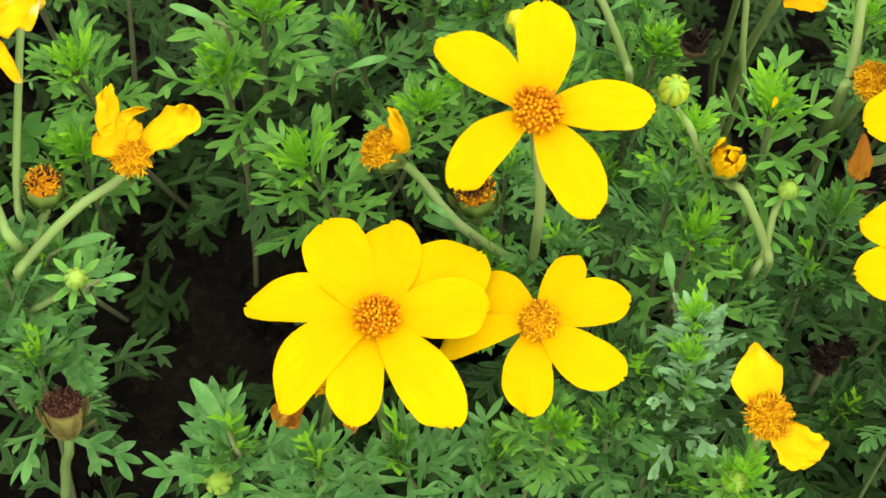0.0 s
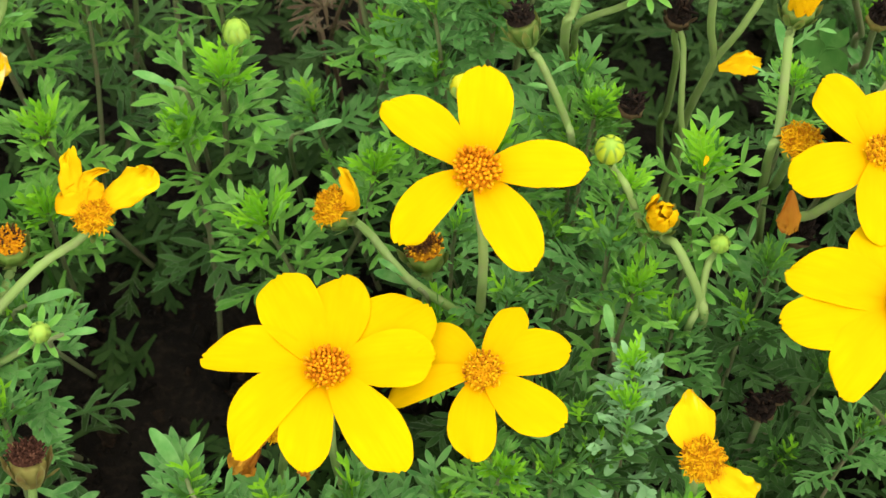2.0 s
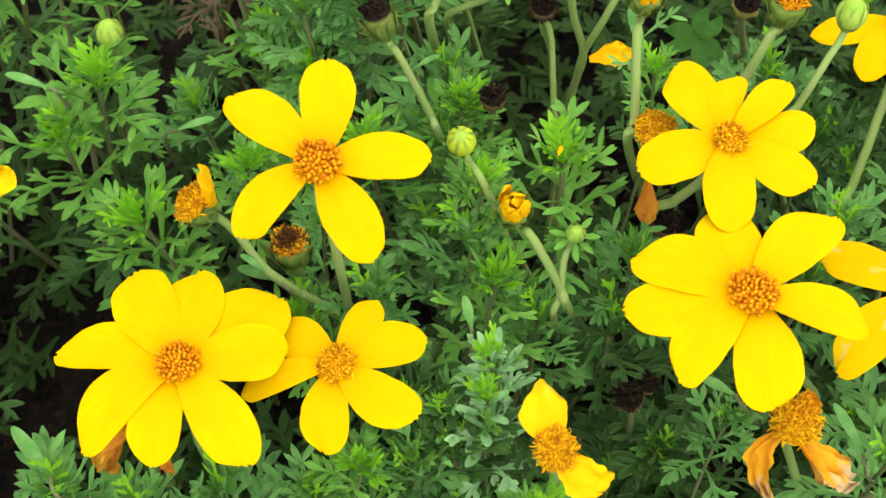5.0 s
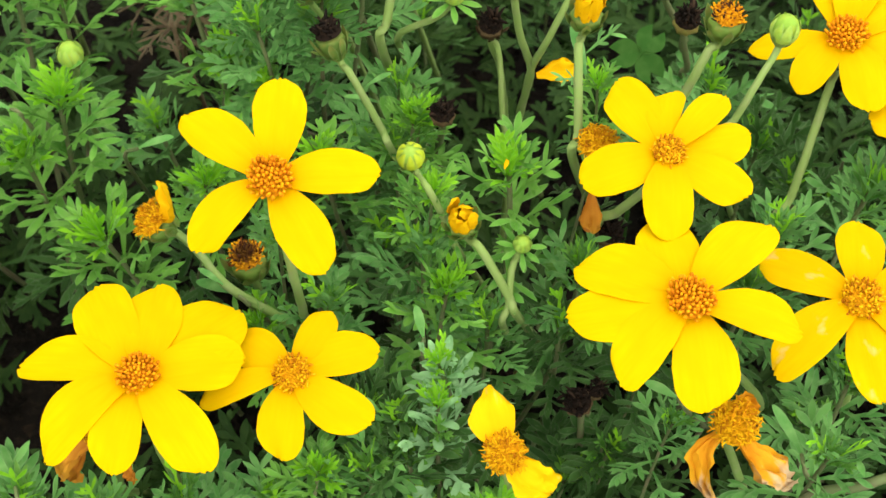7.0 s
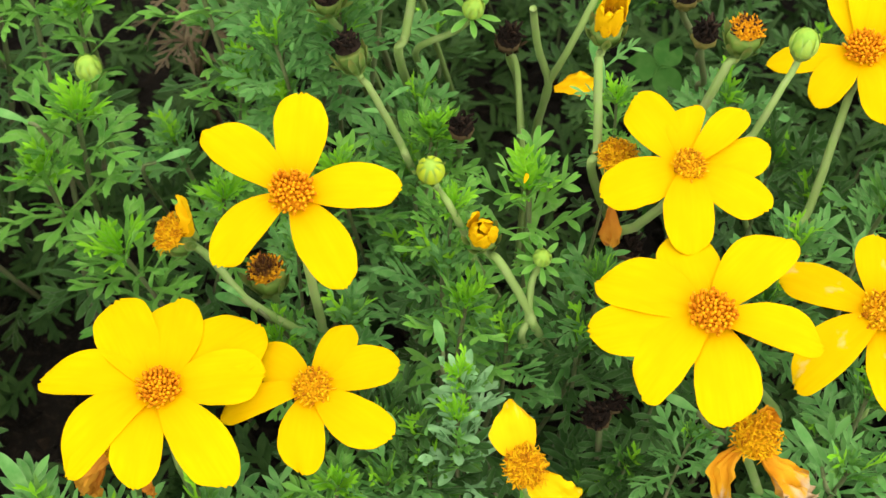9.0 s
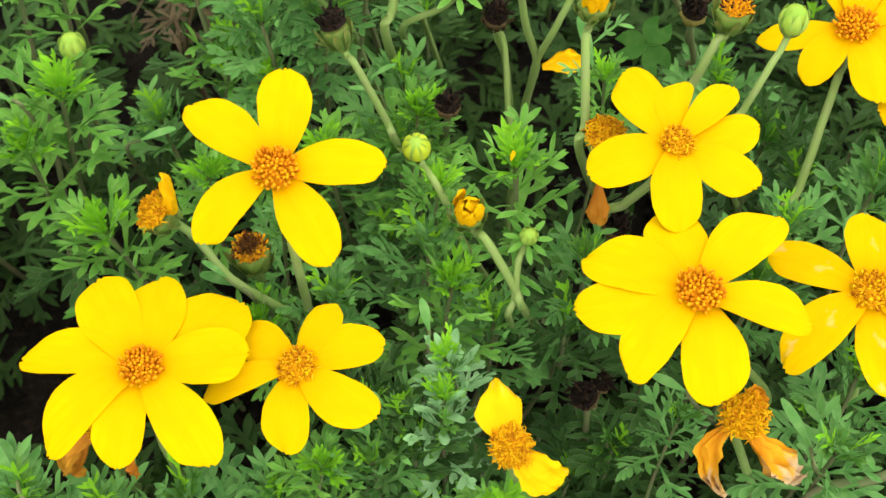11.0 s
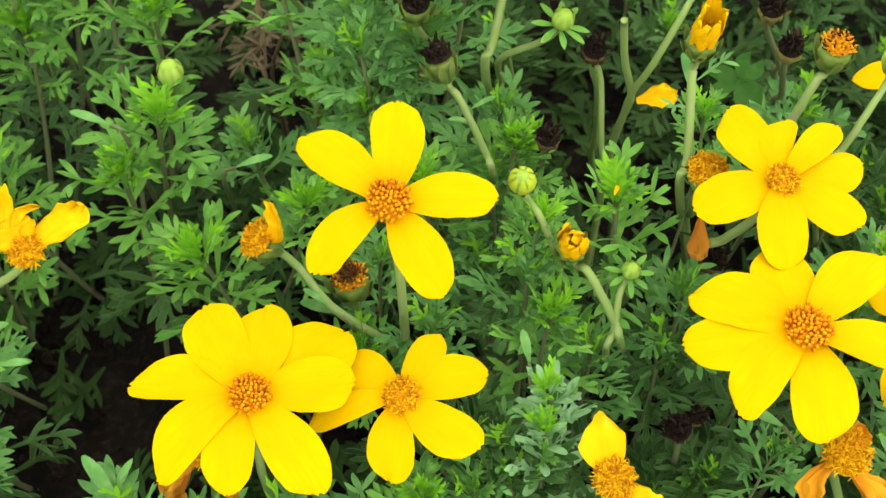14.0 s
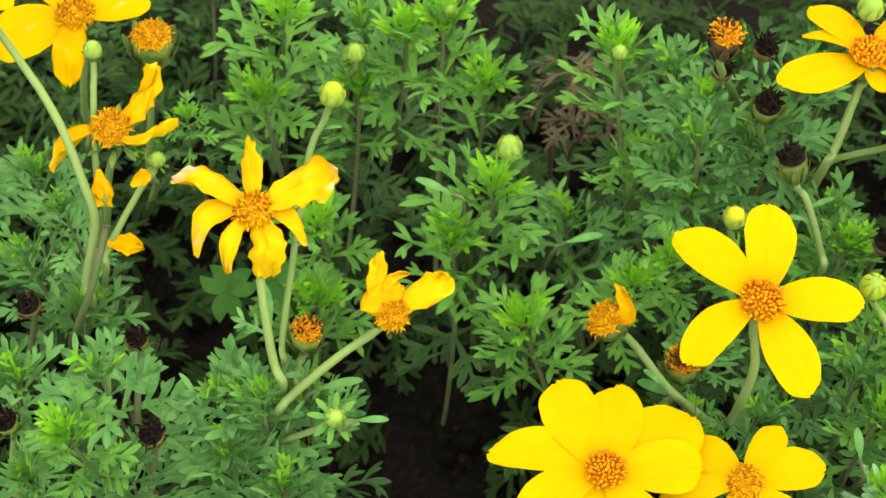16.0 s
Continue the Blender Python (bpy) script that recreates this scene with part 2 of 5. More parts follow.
def petal_data(length, width, rise, bend, rng, mat, bow=0.0, twist=0.0, roll=0.0, wrinkle=0.0, curl=0.0, notch=1.0, tip=0.22, point=0.0):
    """A petal along x: narrow claw, widest past the middle, toothed tip; rise and bend shape it along its length,
    bow curves it sideways, roll curls its edges in, twist turns it, wrinkle crumples it. A thin closed sheet."""
    rows, cols = 19, 11
    seed = rng.random() * 50
    teeth = [rng.uniform(0.4, 1.0) for _ in range(3)]
    skew, cup = rng.uniform(-0.05, 0.05), rng.uniform(-0.05, 0.07)
    tip *= rng.uniform(0.7, 1.5)
    hip = 0.6 + rng.uniform(-0.05, 0.07)
    top = []
    for i in range(rows):
        s = math.sin(i / (rows - 1) * math.pi / 2) ** 0.9
        if s < hip:
            q = s / hip
            f = 0.24 + 0.76 * math.sin(q * math.pi / 2) ** 1.15
        else:
            q = (s - hip) / (1 - hip)
            f = tip + (1 - tip) * max(0.0, 1 - q**2.2) ** 0.55
            f += point * (0.06 + 0.94 * (1 - q) ** 0.8 - f)
        for j in range(cols):
            v = 2 * j / (cols - 1) - 1
            y = v * f * width / 2
            end = s**5
            x = length * (s - 0.04 * end * v * v + skew * v * s * s)
            x -= notch * length * 0.042 * end * (teeth[0] * math.exp(-((v - 0.3) * 7) ** 2) + teeth[1] * math.exp(-((v + 0.35) * 7) ** 2))
            z = length * (rise * s + bend * s * s)
            z += width * cup * v * v * math.sin(s * math.pi * 0.8) * f
            z -= width * 0.022 * (math.exp(-((v - 0.33) * 6) ** 2) + math.exp(-((v + 0.33) * 6) ** 2)) * math.sin(min(s * 1.15, 1) * math.pi)
            if roll:
                z += abs(v) ** 2.2 * roll * width * f
                y *= 1 - 0.2 * abs(roll) * abs(v)
            if wrinkle:
                z += 1.8 * wrinkle * width * (noise.noise((seed + s * 4.0, v * 1.7, 0)) + 0.5 * noise.noise((seed + s * 7.0, v * 5.0, 3))) * s
                z += wrinkle * width * 0.45 * math.sin(v * 8 + seed + 3 * noise.noise((seed, s * 3.0, 5))) * s * (1 - 0.4 * v * v)
                x += wrinkle * length * 0.35 * noise.noise((seed + v * 3.0, s * 2.0, 21)) * s * s
                y += wrinkle * width * 0.5 * v * abs(v) * noise.noise((seed + s * 8.0, v * 2.0, 17))
                y += 1.5 * wrinkle * width * (0.7 * noise.noise((seed + s * 3.0, v, 7)) + 0.4 * noise.noise((seed + s * 9.0, v * 0.5, 11))) * s
            else:
                z += 0.05 * width * noise.noise((seed + s * 2.0, v * 1.1, 0)) * s
                y += width * (0.04 * noise.noise((seed + s * 2.5, 3, 0)) + 0.035 * v * v * v * noise.noise((seed + s * 7.0, v, 9))) * s
            y += bow * length * 4 * s * (1 - s)
            drop = curl * length * 4 * max(0.0, s - 0.55) ** 2
            z -= drop
            if twist:
                a = radians(twist) * s
                zc = length * (rise * s + bend * s * s) - drop
                y, z = y * math.cos(a) - (z - zc) * math.sin(a), zc + y * math.sin(a) + (z - zc) * math.cos(a)
            top.append(Vector((x, y, z)))
    low = [p - Vector((0, 0, 0.00016)) for p in top]
    faces, n = [], rows * cols
    for i in range(rows - 1):
        for j in range(cols - 1):
            a = i * cols + j
            faces.append((a, a + cols, a + cols + 1, a + 1))
            faces.append((n + a, n + a + 1, n + a + cols + 1, n + a + cols))
    rim = [i * cols for i in range(rows)] + [(rows - 1) * cols + j for j in range(1, cols)]
    rim += [i * cols + cols - 1 for i in range(rows - 2, -1, -1)] + list(range(cols - 2, 0, -1))
    for a, b in zip(rim, rim[1:] + rim[:1]):
        faces.append((a, b, n + b, n + a))
    me = data("petal", top + low, faces, mat)
    me.set_sharp_from_angle(angle=radians(55))
    return me


def disc_data(radius, mat, rng, style="knobs"):
    """The florets of a flower's centre, set in a spiral over a low dome."""
    verts, faces = [], []

    def floret(base, way, r, h, knob, hook=0.0):
        a = way.cross(Vector((0.3, 0.8, 0.52))).normalized()
        b = way.cross(a)
        w = rng.uniform(0, 6.3)
        side = (a * math.cos(w) + b * math.sin(w)) * (h * hook)
        o = len(verts)
        prof = [(0.75, 0.0), (0.85, 0.5), (knob, 0.80), (knob * 0.5, 1.0)]
        for q, u in prof:
            for k in range(5):
                w = 2 * math.pi * k / 5
                verts.append(base + way * (h * (u - hook * 0.5 * u * u)) + side * u * u + (a * math.cos(w) + b * math.sin(w)) * (r * q))
        for i in range(3):
            for k in range(5):
                p, q2 = o + i * 5 + k, o + i * 5 + (k + 1) % 5
                faces.append((p, q2, q2 + 5, p + 5))
        faces.append(tuple(o + 15 + k for k in range(5)))

    # dome under the florets
    o = len(verts)
    for i in range(4):
        a = i / 3 * math.pi / 2
        for k in range(14):
            w = 2 * math.pi * k / 14
            verts.append(Vector((math.cos(w) * math.cos(a) * radius * 0.9, math.sin(w) * math.cos(a) * radius * 0.9, radius * 0.40 * math.sin(a))))
    for i in range(3):
        for k in range(14):
            p, q = o + i * 14 + k, o + i * 14 + (k + 1) % 14
            faces.append((p, q, q + 14, p + 14))
    count = {"knobs": 92, "spikes": 300, "crust": 130, "dead": 46}[style]
    for k in range(count):
        f = math.sqrt((k + 0.5) / count)
        w = k * 2.39996 + rng.uniform(-0.12, 0.12)
        rr = radius * f * 0.95
        z = radius * 0.40 * math.sqrt(max(0, 1 - f * f))
        lean = f * {"knobs": 0.55, "spikes": 1.0, "crust": 0.8, "dead": 0.5}[style] + rng.uniform(-0.12, 0.12)
        way = Vector((math.cos(w) * math.sin(lean), math.sin(w) * math.sin(lean), math.cos(lean)))
        if style == "knobs":
            floret(Vector((math.cos(w) * rr, math.sin(w) * rr, z)), (way + Vector((rng.uniform(-0.1, 0.1), rng.uniform(-0.1, 0.1), 0))).normalized(), radius * rng.uniform(0.084, 0.100), radius * (0.34 + 0.20 * rng.random() * (f > 0.6)), rng.uniform(0.95, 1.1), 0.12)
        elif style == "spikes":
            way = (way + Vector((rng.uniform(-0.55, 0.55), rng.uniform(-0.55, 0.55), 0))).normalized()
            floret(Vector((math.cos(w) * rr, math.sin(w) * rr, z)), way, radius * rng.uniform(0.035, 0.055), radius * rng.uniform(0.20, 0.40), 0.95, rng.uniform(0.4, 1.3))
        elif style == "crust":
            way = (way + Vector((rng.uniform(-0.3, 0.3), rng.uniform(-0.3, 0.3), 0))).normalized()
            floret(Vector((math.cos(w) * rr, math.sin(w) * rr, z)), way, radius * rng.uniform(0.055, 0.085), radius * rng.uniform(0.16, 0.42), 0.95, rng.uniform(0.1, 0.6))
        else:
            way = (way + Vector((rng.uniform(-0.8, 0.8), rng.uniform(-0.8, 0.8), 0.2))).normalized()
            floret(Vector((math.cos(w) * rr * 0.85, math.sin(w) * rr * 0.85, z * 1.5)), way, radius * rng.uniform(0.09, 0.17), radius * rng.choice((0.3, 0.45, 0.6, 0.8, 1.0)), 0.7, rng.uniform(0.1, 0.8))
    return data("disc", verts, faces, mat)


def cup_data(radius, depth, mat, stalk):
    """The green cup below a flower head, opening upwards from the stalk at -depth."""
    prof = [(stalk, -depth), (stalk * 1.5, -depth * 0.93), (radius * 0.72, -depth * 0.72), (radius * 0.95, -depth * 0.4), (radius * 1.0, -depth * 0.1), (radius * 0.86, 0.0)]
    verts, faces, n = [], [], 24
    for i, (r, z) in enumerate(prof):
        for k in range(n):
            w = 2 * math.pi * k / n
            g = 1 + (0.09 * math.cos(w * 8) + 0.03 * math.sin(w * 3 + i)) * (i > 1)
            verts.append((r * g * math.cos(w), r * g * math.sin(w), z))
    for i in range(len(prof) - 1):
        for k in range(n):
            a, b = i * n + k, i * n + (k + 1) % n
            faces.append((a, b, b + n, a + n))
    faces.append(tuple(reversed(range(n))))
    faces.append(tuple(range((len(prof) - 1) * n, len(prof) * n)))
    return data("calyx", verts, faces, mat)


LOBE = ((0.0, 0.46), (0.28, 0.74), (0.54, 1.0), (0.75, 0.86), (0.9, 0.48), (1.0, 0.03))
LOBE_SMALL = ((0.0, 0.45), (0.5, 1.0), (0.82, 0.75), (1.0, 0.06))


def strip(verts, faces, edge, place, length, width, fold=0.25, arch=0.0, small=False):
    """A blunt leaf lobe along the local x axis of place, folded along its midrib. edge: 1 at the margin, 0 at the midrib."""
    prof = LOBE_SMALL if small else LOBE
    o = len(verts)
    for s, f in prof:
        for v in (-1, 0, 1):
            verts.append(place @ Vector((s * length, v * f * width / 2, abs(v) * fold * f * width * 0.5 + arch * length * s * s)))
            edge.append(abs(v) if s < 1 else 1.0)
    for i in range(len(prof) - 1):
        for v in range(2):
            a = o + i * 3 + v
            faces.append((a, a + 3, a + 4, a + 1))


def leaf_data(length, rng, mat, pairs=2, droop=0.3, slim=1.0):
    """A feathery leaf along x: a narrow winged midrib, two or three pairs of blunt spoon-shaped lobes and an end lobe; the lower lobes are at times forked."""
    verts, faces, edge = [], [], []

    def lay(x):
        return length * (0.20 * (x / length) - droop * (x / length) ** 2)

    n = 6
    for i in range(n + 1):
        u = i / n
        x = length * 0.70 * u
        w = length * (0.020 + 0.030 * math.sin(math.pi * min(1, u * 0.9)) ** 2)
        for v in (-1, 0, 1):
            verts.append(Vector((x, v * w, lay(x) + (abs(v) * 0.4 - 0.1) * w)))
            edge.append(abs(v) * 0.6)
    for i in range(n):
        for v in range(2):
            a = i * 3 + v
            faces.append((a, a + 3, a + 4, a + 1))

    def pinna(x, ang, size, wide, subs):
        slope = math.degrees(math.atan2(lay(x + length * 0.05) - lay(x), length * 0.05))
        at = Matrix.Translation((x, 0, lay(x))) @ pose(0, 0, 0, 0, -slope, 0) @ pose(0, 0, 0, rng.uniform(-26, 26), rng.uniform(-20, 8), ang)
        strip(verts, faces, edge, at, size, wide, 0.34, rng.uniform(-0.22, 0.06))
        for side in (-1, 1):
            if rng.random() < subs:
                u = rng.uniform(0.36, 0.5)
                strip(verts, faces, edge, at @ pose(size * u, 0, 0, 0, rng.uniform(-12, 8), side * rng.uniform(30, 46)), size * rng.uniform(0.42, 0.56), wide * 0.72, 0.3, -0.1, True)

    wide = length * 0.100 * slim
    for k in range(pairs):
        x = length * (0.34 + 0.32 * k / max(pairs - 1, 1))
        for side in (-1, 1):
            if rng.random() < 0.95:
                pinna(x * rng.uniform(0.93, 1.07), side * rng.uniform(34, 52), length * (0.42 - 0.05 * k) * rng.uniform(0.8, 1.15), wide * rng.uniform(0.85, 1.12), 0.45 if k == 0 else 0.12)
    pinna(length * 0.64, rng.uniform(-8, 8), length * 0.38, wide * 1.12, 0.3)
    return data("leaf", verts, faces, mat, edge=edge)


def blade_data(length, width, mat, bend=0.3):
    """A simple narrow leaf along x."""
    rows, verts, faces, edge = 12, [], [], []
    for i in range(rows):
        s = math.sin(math.pi / 2 * i / (rows - 1))
        f = 0.24 + 0.76 * math.sin(math.pi / 2 * min(1, s / 0.62)) ** 1.5
        f *= math.sqrt(max(0.003, 1 - max(0, (s - 0.55) / 0.45) ** 2.3))
        for v in (-1, -0.5, 0, 0.5, 1):
            verts.append((s * length, v * f * width / 2, length * (0.2 * s - bend * s * s) + abs(v) * width * 0.14 * f))
            edge.append(max(0.0, abs(v) * 2 - 1))
    for i in range(rows - 1):
        for v in range(4):
            a = i * 5 + v
            faces.append((a, a + 5, a + 6, a + 1))
    return data("leaf", verts, faces, mat, edge=edge)


def tuft_data(size, rng, mat, count=9):
    """Young leaves that stand up close together at a shoot's tip."""
    verts, faces, edge = [], [], []
    for k in range(count):
        ang = k * 137.5 + rng.uniform(-18, 18)
        up = 86 - 38 * (k / count) + rng.uniform(-8, 8)
        ln = size * (0.5 + 0.55 * k / count) * rng.uniform(0.85, 1.12)
        at = pose(0, 0, -size * 0.35 * k / count, 0, 0, ang) @ pose(size * 0.05, 0, 0, 0, -up, 0)
        strip(verts, faces, edge, at, ln, ln * 0.17, 0.35, -0.18)
        for u, q in ((0.34, 0.42), (0.56, 0.38)):
            for side in (-1, 1):
                if rng.random() < 0.9:
                    strip(verts, faces, edge, at @ pose(ln * u, 0, -0.18 * ln * u * u, 0, 6, side * rng.uniform(28, 40)), ln * q, ln * 0.125, 0.3, -0.1, True)
    return data("young_leaves", verts, faces, mat, edge=edge)


# ---- ground ----
def ground():
    """Uneven garden soil with crumbs, one sheet to the horizon."""
    xs = [-600, -60, -8, -2, -0.8] + [-0.45 + 0.012 * i for i in range(70)] + [0.9, 2, 8, 60, 600]
    ys = [-600, -60, -8, -2, -0.7] + [-0.3 + 0.012 * i for i in range(64)] + [0.9, 2, 8, 60, 600]
    verts, faces = [], []
    for y in ys:
        for x in xs:
            near = max(0.0, 1 - max(abs(x), abs(y)) / 0.5)
            verts.append((x, y, 0.006 * noise.noise((x * 40, y * 40, 0)) * near + 0.004 * noise.noise((x * 110, y * 110, 5)) * near))
    n = len(xs)
    for j in range(len(ys) - 1):
        for i in range(n - 1):
            a = j * n + i
            faces.append((a, a + 1, a + n + 1, a + n))
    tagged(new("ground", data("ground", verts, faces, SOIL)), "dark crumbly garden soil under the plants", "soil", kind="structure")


ground()


def soil_crumbs():
    rng = random.Random(5)
    verts, faces = [], []
    for _ in range(4200):
        c = Vector((rng.uniform(-0.26, 0.12), rng.uniform(-0.12, 0.16), rng.uniform(-0.002, 0.003)))
        r = 0.0007 + 0.0034 * rng.random() ** 3
        o = len(verts)
        t = Euler((rng.random() * 6, rng.random() * 6, rng.random() * 6)).to_matrix()
        for p in ((1, 0, 0), (-1, 0, 0), (0, 1, 0), (0, -1, 0), (0, 0, 1), (0, 0, -1)):
            verts.append(c + t @ (Vector(p) * r * rng.uniform(0.6, 1.2)))
        for f in ((0, 2, 4), (2, 1, 4), (1, 3, 4), (3, 0, 4), (2, 0, 5), (1, 2, 5), (3, 1, 5), (0, 3, 5)):
            faces.append(tuple(o + i for i in f))
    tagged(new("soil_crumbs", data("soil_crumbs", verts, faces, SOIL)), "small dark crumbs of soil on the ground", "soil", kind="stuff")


soil_crumbs()


# ---- flower heads ----
GROUND = -0.002


def stalk(parent, points, r0, r1, mat=STEM):
    v, f = tube(points, [r0 + (r1 - r0) * i / (len(points) - 1) for i in range(len(points))])
    inv = parent.matrix_basis.inverted()
    return part("stem", data("stem", [inv @ p for p in v], f, mat), parent)


def leading(thing, base, first):
    """The point where a stem leaves its head and turns towards its first stop."""
    way = Vector(first) - base
    down = -thing.matrix_basis.col[2].to_3d()
    return base + (down + 1.3 * way.normalized()).normalized() * min(0.006, 0.4 * way.length)


def splayed(p):
    """Where a stem at p meets the soil: stems lean outwards from the middle of the bed and back."""
    z = max(p[2], 0.0)
    return (p[0] + 2.6 * (p[0] + 0.05) * z, p[1] + 0.5 * z, GROUND)


def to_ground(last, run):
    """The rest of a stem, bending back and down between the leaves into the soil."""
    d = run.normalized()
    on = last + d * 0.006 + Vector((0, 0.004, -0.007))
    return [on, splayed(on)]


def bracts(parent, count, length, radius, depth, mat, spread, rng):
    """Overlapping scales that make up the cup, and narrow green bracts spreading below them."""
    v, f, e = [], [], []
    strip(v, f, e, Matrix(), depth * 1.02, radius * 0.62, -0.25, 0.10)
    me = data("scale", v, f, mat, edge=e)
    for k in range(8):
        m = pose(0, 0, -depth * 0.86, 0, 0, 45 * k + rng.uniform(-6, 6)) @ pose(radius * 0.66, 0, 0, 0, -90 + 24 + rng.uniform(-4, 8), 0)
        part("scale", me, parent, m)
    v, f, e = [], [], []
    strip(v, f, e, Matrix(), length, length * 0.30, 0.3, -0.1 if spread > 40 else 0.12)
    me = data("bract", v, f, mat, edge=e)
    for k in range(count):
        a = 360 / count * k + rng.uniform(-8, 8)
        m = pose(0, 0, -depth * 0.75, 0, 0, a) @ pose(radius * 0.8, 0, 0, 0, -90 + spread + 14 + rng.uniform(-10, 14), 0)
        part("bract", me, parent, m)


def head(name, label, category, at, facing, via, petals=(), disc=0.004, style="knobs", disc_mat=DISC, petal_mat=PETAL,
         calyx=CALYX, cup=0.9, deep=1.25, bract_count=0, stem_r=0.00085, seed=1, group="", bract_spread=20, stem_mat=STEM):
    """A flower head on its stem. petals: angle, length, width, rise, bend, bow and, where it is worn, twist, roll, wrinkle, curl and how pointed."""
    rng = random.Random(seed)
    thing = new(name)
    thing.matrix_basis = frame_of(facing, at)
    tagged(thing, label, category, group)
    for k, (ang, length, width, rise, bend, bow, *worn) in enumerate(petals):
        twist, roll, wrinkle, curl, point = (*worn, 0, 0, 0, 0, 0)[:5]
        me = petal_data(length, width, rise, bend, rng, petal_mat, bow, twist, roll, wrinkle, curl, 1 - point, 0.22, point)
        part("petal", me, thing, pose(0, 0, -0.0004 + 0.00035 * (k % 3), 0, 0, ang))
    if style:
        part("disc", disc_data(disc, disc_mat, rng, style), thing, pose(0, 0, 0.0004))
    c = part("calyx", cup_data(disc * cup, disc * deep, calyx, stem_r * 1.1), thing, pose(0, 0, -0.0003))
    if bract_count:
        bracts(c, bract_count, disc * 1.1, disc * cup, disc * deep, calyx, bract_spread, rng)
    base = thing.matrix_basis @ Vector((0, 0, -disc * deep + 0.0002))
    out = leading(thing, base, via[0])
    last = Vector(via[-1])
    run = last - (Vector(via[-2]) if len(via) > 1 else out)
    stalk(thing, [base, out, *via, *to_ground(last, run)], stem_r, stem_r * 1.25, stem_mat)
    return thing


def bud(label, at, facing, via, radius, mat=BUD, opening=0.12, core=BUD, seed=1, stem_r=0.0007, spread=35, leafy=1.15):
    """A closed bud: overlapping scales round a core, with narrow bracts below."""
    rng = random.Random(seed)
    thing = new("flower_bud")
    thing.matrix_basis = frame_of(facing, at)
    tagged(thing, label, "bud", "buds")
    verts, faces, n, rings = [], [], 32, 8
    for i in range(rings + 1):
        a = math.pi * i / rings
        r = radius * math.sin(a) ** 0.85 * (1 + 0.08 * math.cos(a))
        for k in range(n):
            w = 2 * math.pi * k / n
            g = 1 + 0.05 * math.cos(8 * w) * math.sin(a)
            verts.append((r * g * math.cos(w), r * g * math.sin(w), -radius * 1.16 * math.cos(a)))
    for i in range(rings):
        for k in range(n):
            a, b = i * n + k, i * n + (k + 1) % n
            faces.append((a, b, b + n, a + n))
    part("core", data("core", verts, faces, core), thing)
    # scales
    v, f, e = [], [], []
    for i in range(6):
        s = i / 5
        a = -0.9 + s * (2.0 - opening)
        wd = radius * 0.40 * math.sin(math.pi * (0.22 + 0.74 * s)) + 0.00004
        for q in (-1, -0.5, 0, 0.5, 1):
            rr = radius * 1.06 * math.cos(a) * (1.05 - 0.10 * q * q)
            v.append((max(rr, 0.0001) + radius * 0.10 * s**4, q * wd, radius * 1.22 * math.sin(a)))
            e.append(abs(q))
    for i in range(5):
        for q in range(4):
            a = i * 5 + q
            f.append((a, a + 1, a + 6, a + 5))
    me = data("scale", v, f, mat, edge=e)
    for k in range(8):
        part("scale", me, thing, pose(0, 0, 0, 0, 0, 45 * k + rng.uniform(-6, 6)))
    cup = part("calyx", cup_data(radius * 0.8, radius * 0.9, CALYX, stem_r), thing, pose(0, 0, -radius * 0.55))
    bracts(cup, 8, radius * leafy, radius * 0.75, radius * 0.9, LEAF if leafy > 2 else CALYX, spread, rng)
    base = thing.matrix_basis @ Vector((0, 0, -radius * 1.4))
    out = leading(thing, base, via[0])
    last = Vector(via[-1])
    run = last - (Vector(via[-2]) if len(via) > 1 else out)
    stalk(thing, [base, out, *via, *to_ground(last, run)], stem_r, stem_r * 1.15)
    return thing


def closed_flower(label, at, facing, via, petals, radius, stand, inward, seed=1):
    """A flower that is folding shut: petals standing up round the centre, over a green cup."""
    rng = random.Random(seed)
    thing = head("closing_flower", label, "flower", at, facing, via, (), radius, "", DISC, PETAL_AGED, CALYX, 1.04, 1.9, 8, 0.0008, seed, "flowers", 8)
    part("disc", disc_data(radius * 0.85, DISC_OPEN, rng, "crust"), thing, pose(0, 0, radius * 0.55))
    for ang, length, width in petals:
        me = petal_data(length, width, 0.05, inward, rng, PETAL_AGED, 0.0, rng.uniform(-25, 25), 0.18, 0.10, 0.0, 1.0, 0.07)
        part("petal", me, thing, pose(0, 0, -radius * 0.35, 0, 0, ang) @ pose(radius * 0.85, 0, 0, 0, -stand + rng.uniform(-14, 10), 0))
    return thing


# ---- leafy shoots ----
shoot_rng = random.Random(21)
LEAVES = [leaf_data(0.0155, shoot_rng, LEAF, 2 + k % 2, 0.10 + 0.08 * k, 1 + 0.1 * (k % 2)) for k in range(6)]
LEAVES_BLUE = [leaf_data(0.0155, shoot_rng, LEAF_BLUE, 2 + k % 2, 0.08 + 0.08 * k, 1.08) for k in range(5)]
LEAVES_MID = [leaf_data(0.0125, shoot_rng, LEAF, 2, 0.10 + 0.05 * k, 1.0) for k in range(4)]
LEAVES_MID_BLUE = [leaf_data(0.0125, shoot_rng, LEAF_BLUE, 2, 0.10 + 0.05 * k, 1.05) for k in range(4)]
LEAVES_SMALL = [leaf_data(0.0088, shoot_rng, LEAF_YOUNG, 2, 0.05, 0.95) for _ in range(3)]
PALE_BLADES = [blade_data(0.0076, 0.0021, LEAF_PALE, 0.05 + 0.1 * k) for k in range(3)]
LEAVES_PALE = [leaf_data(0.0100, shoot_rng, LEAF_PALE, 1 + k % 2, 0.02 + 0.05 * k, 1.55) for k in range(4)]
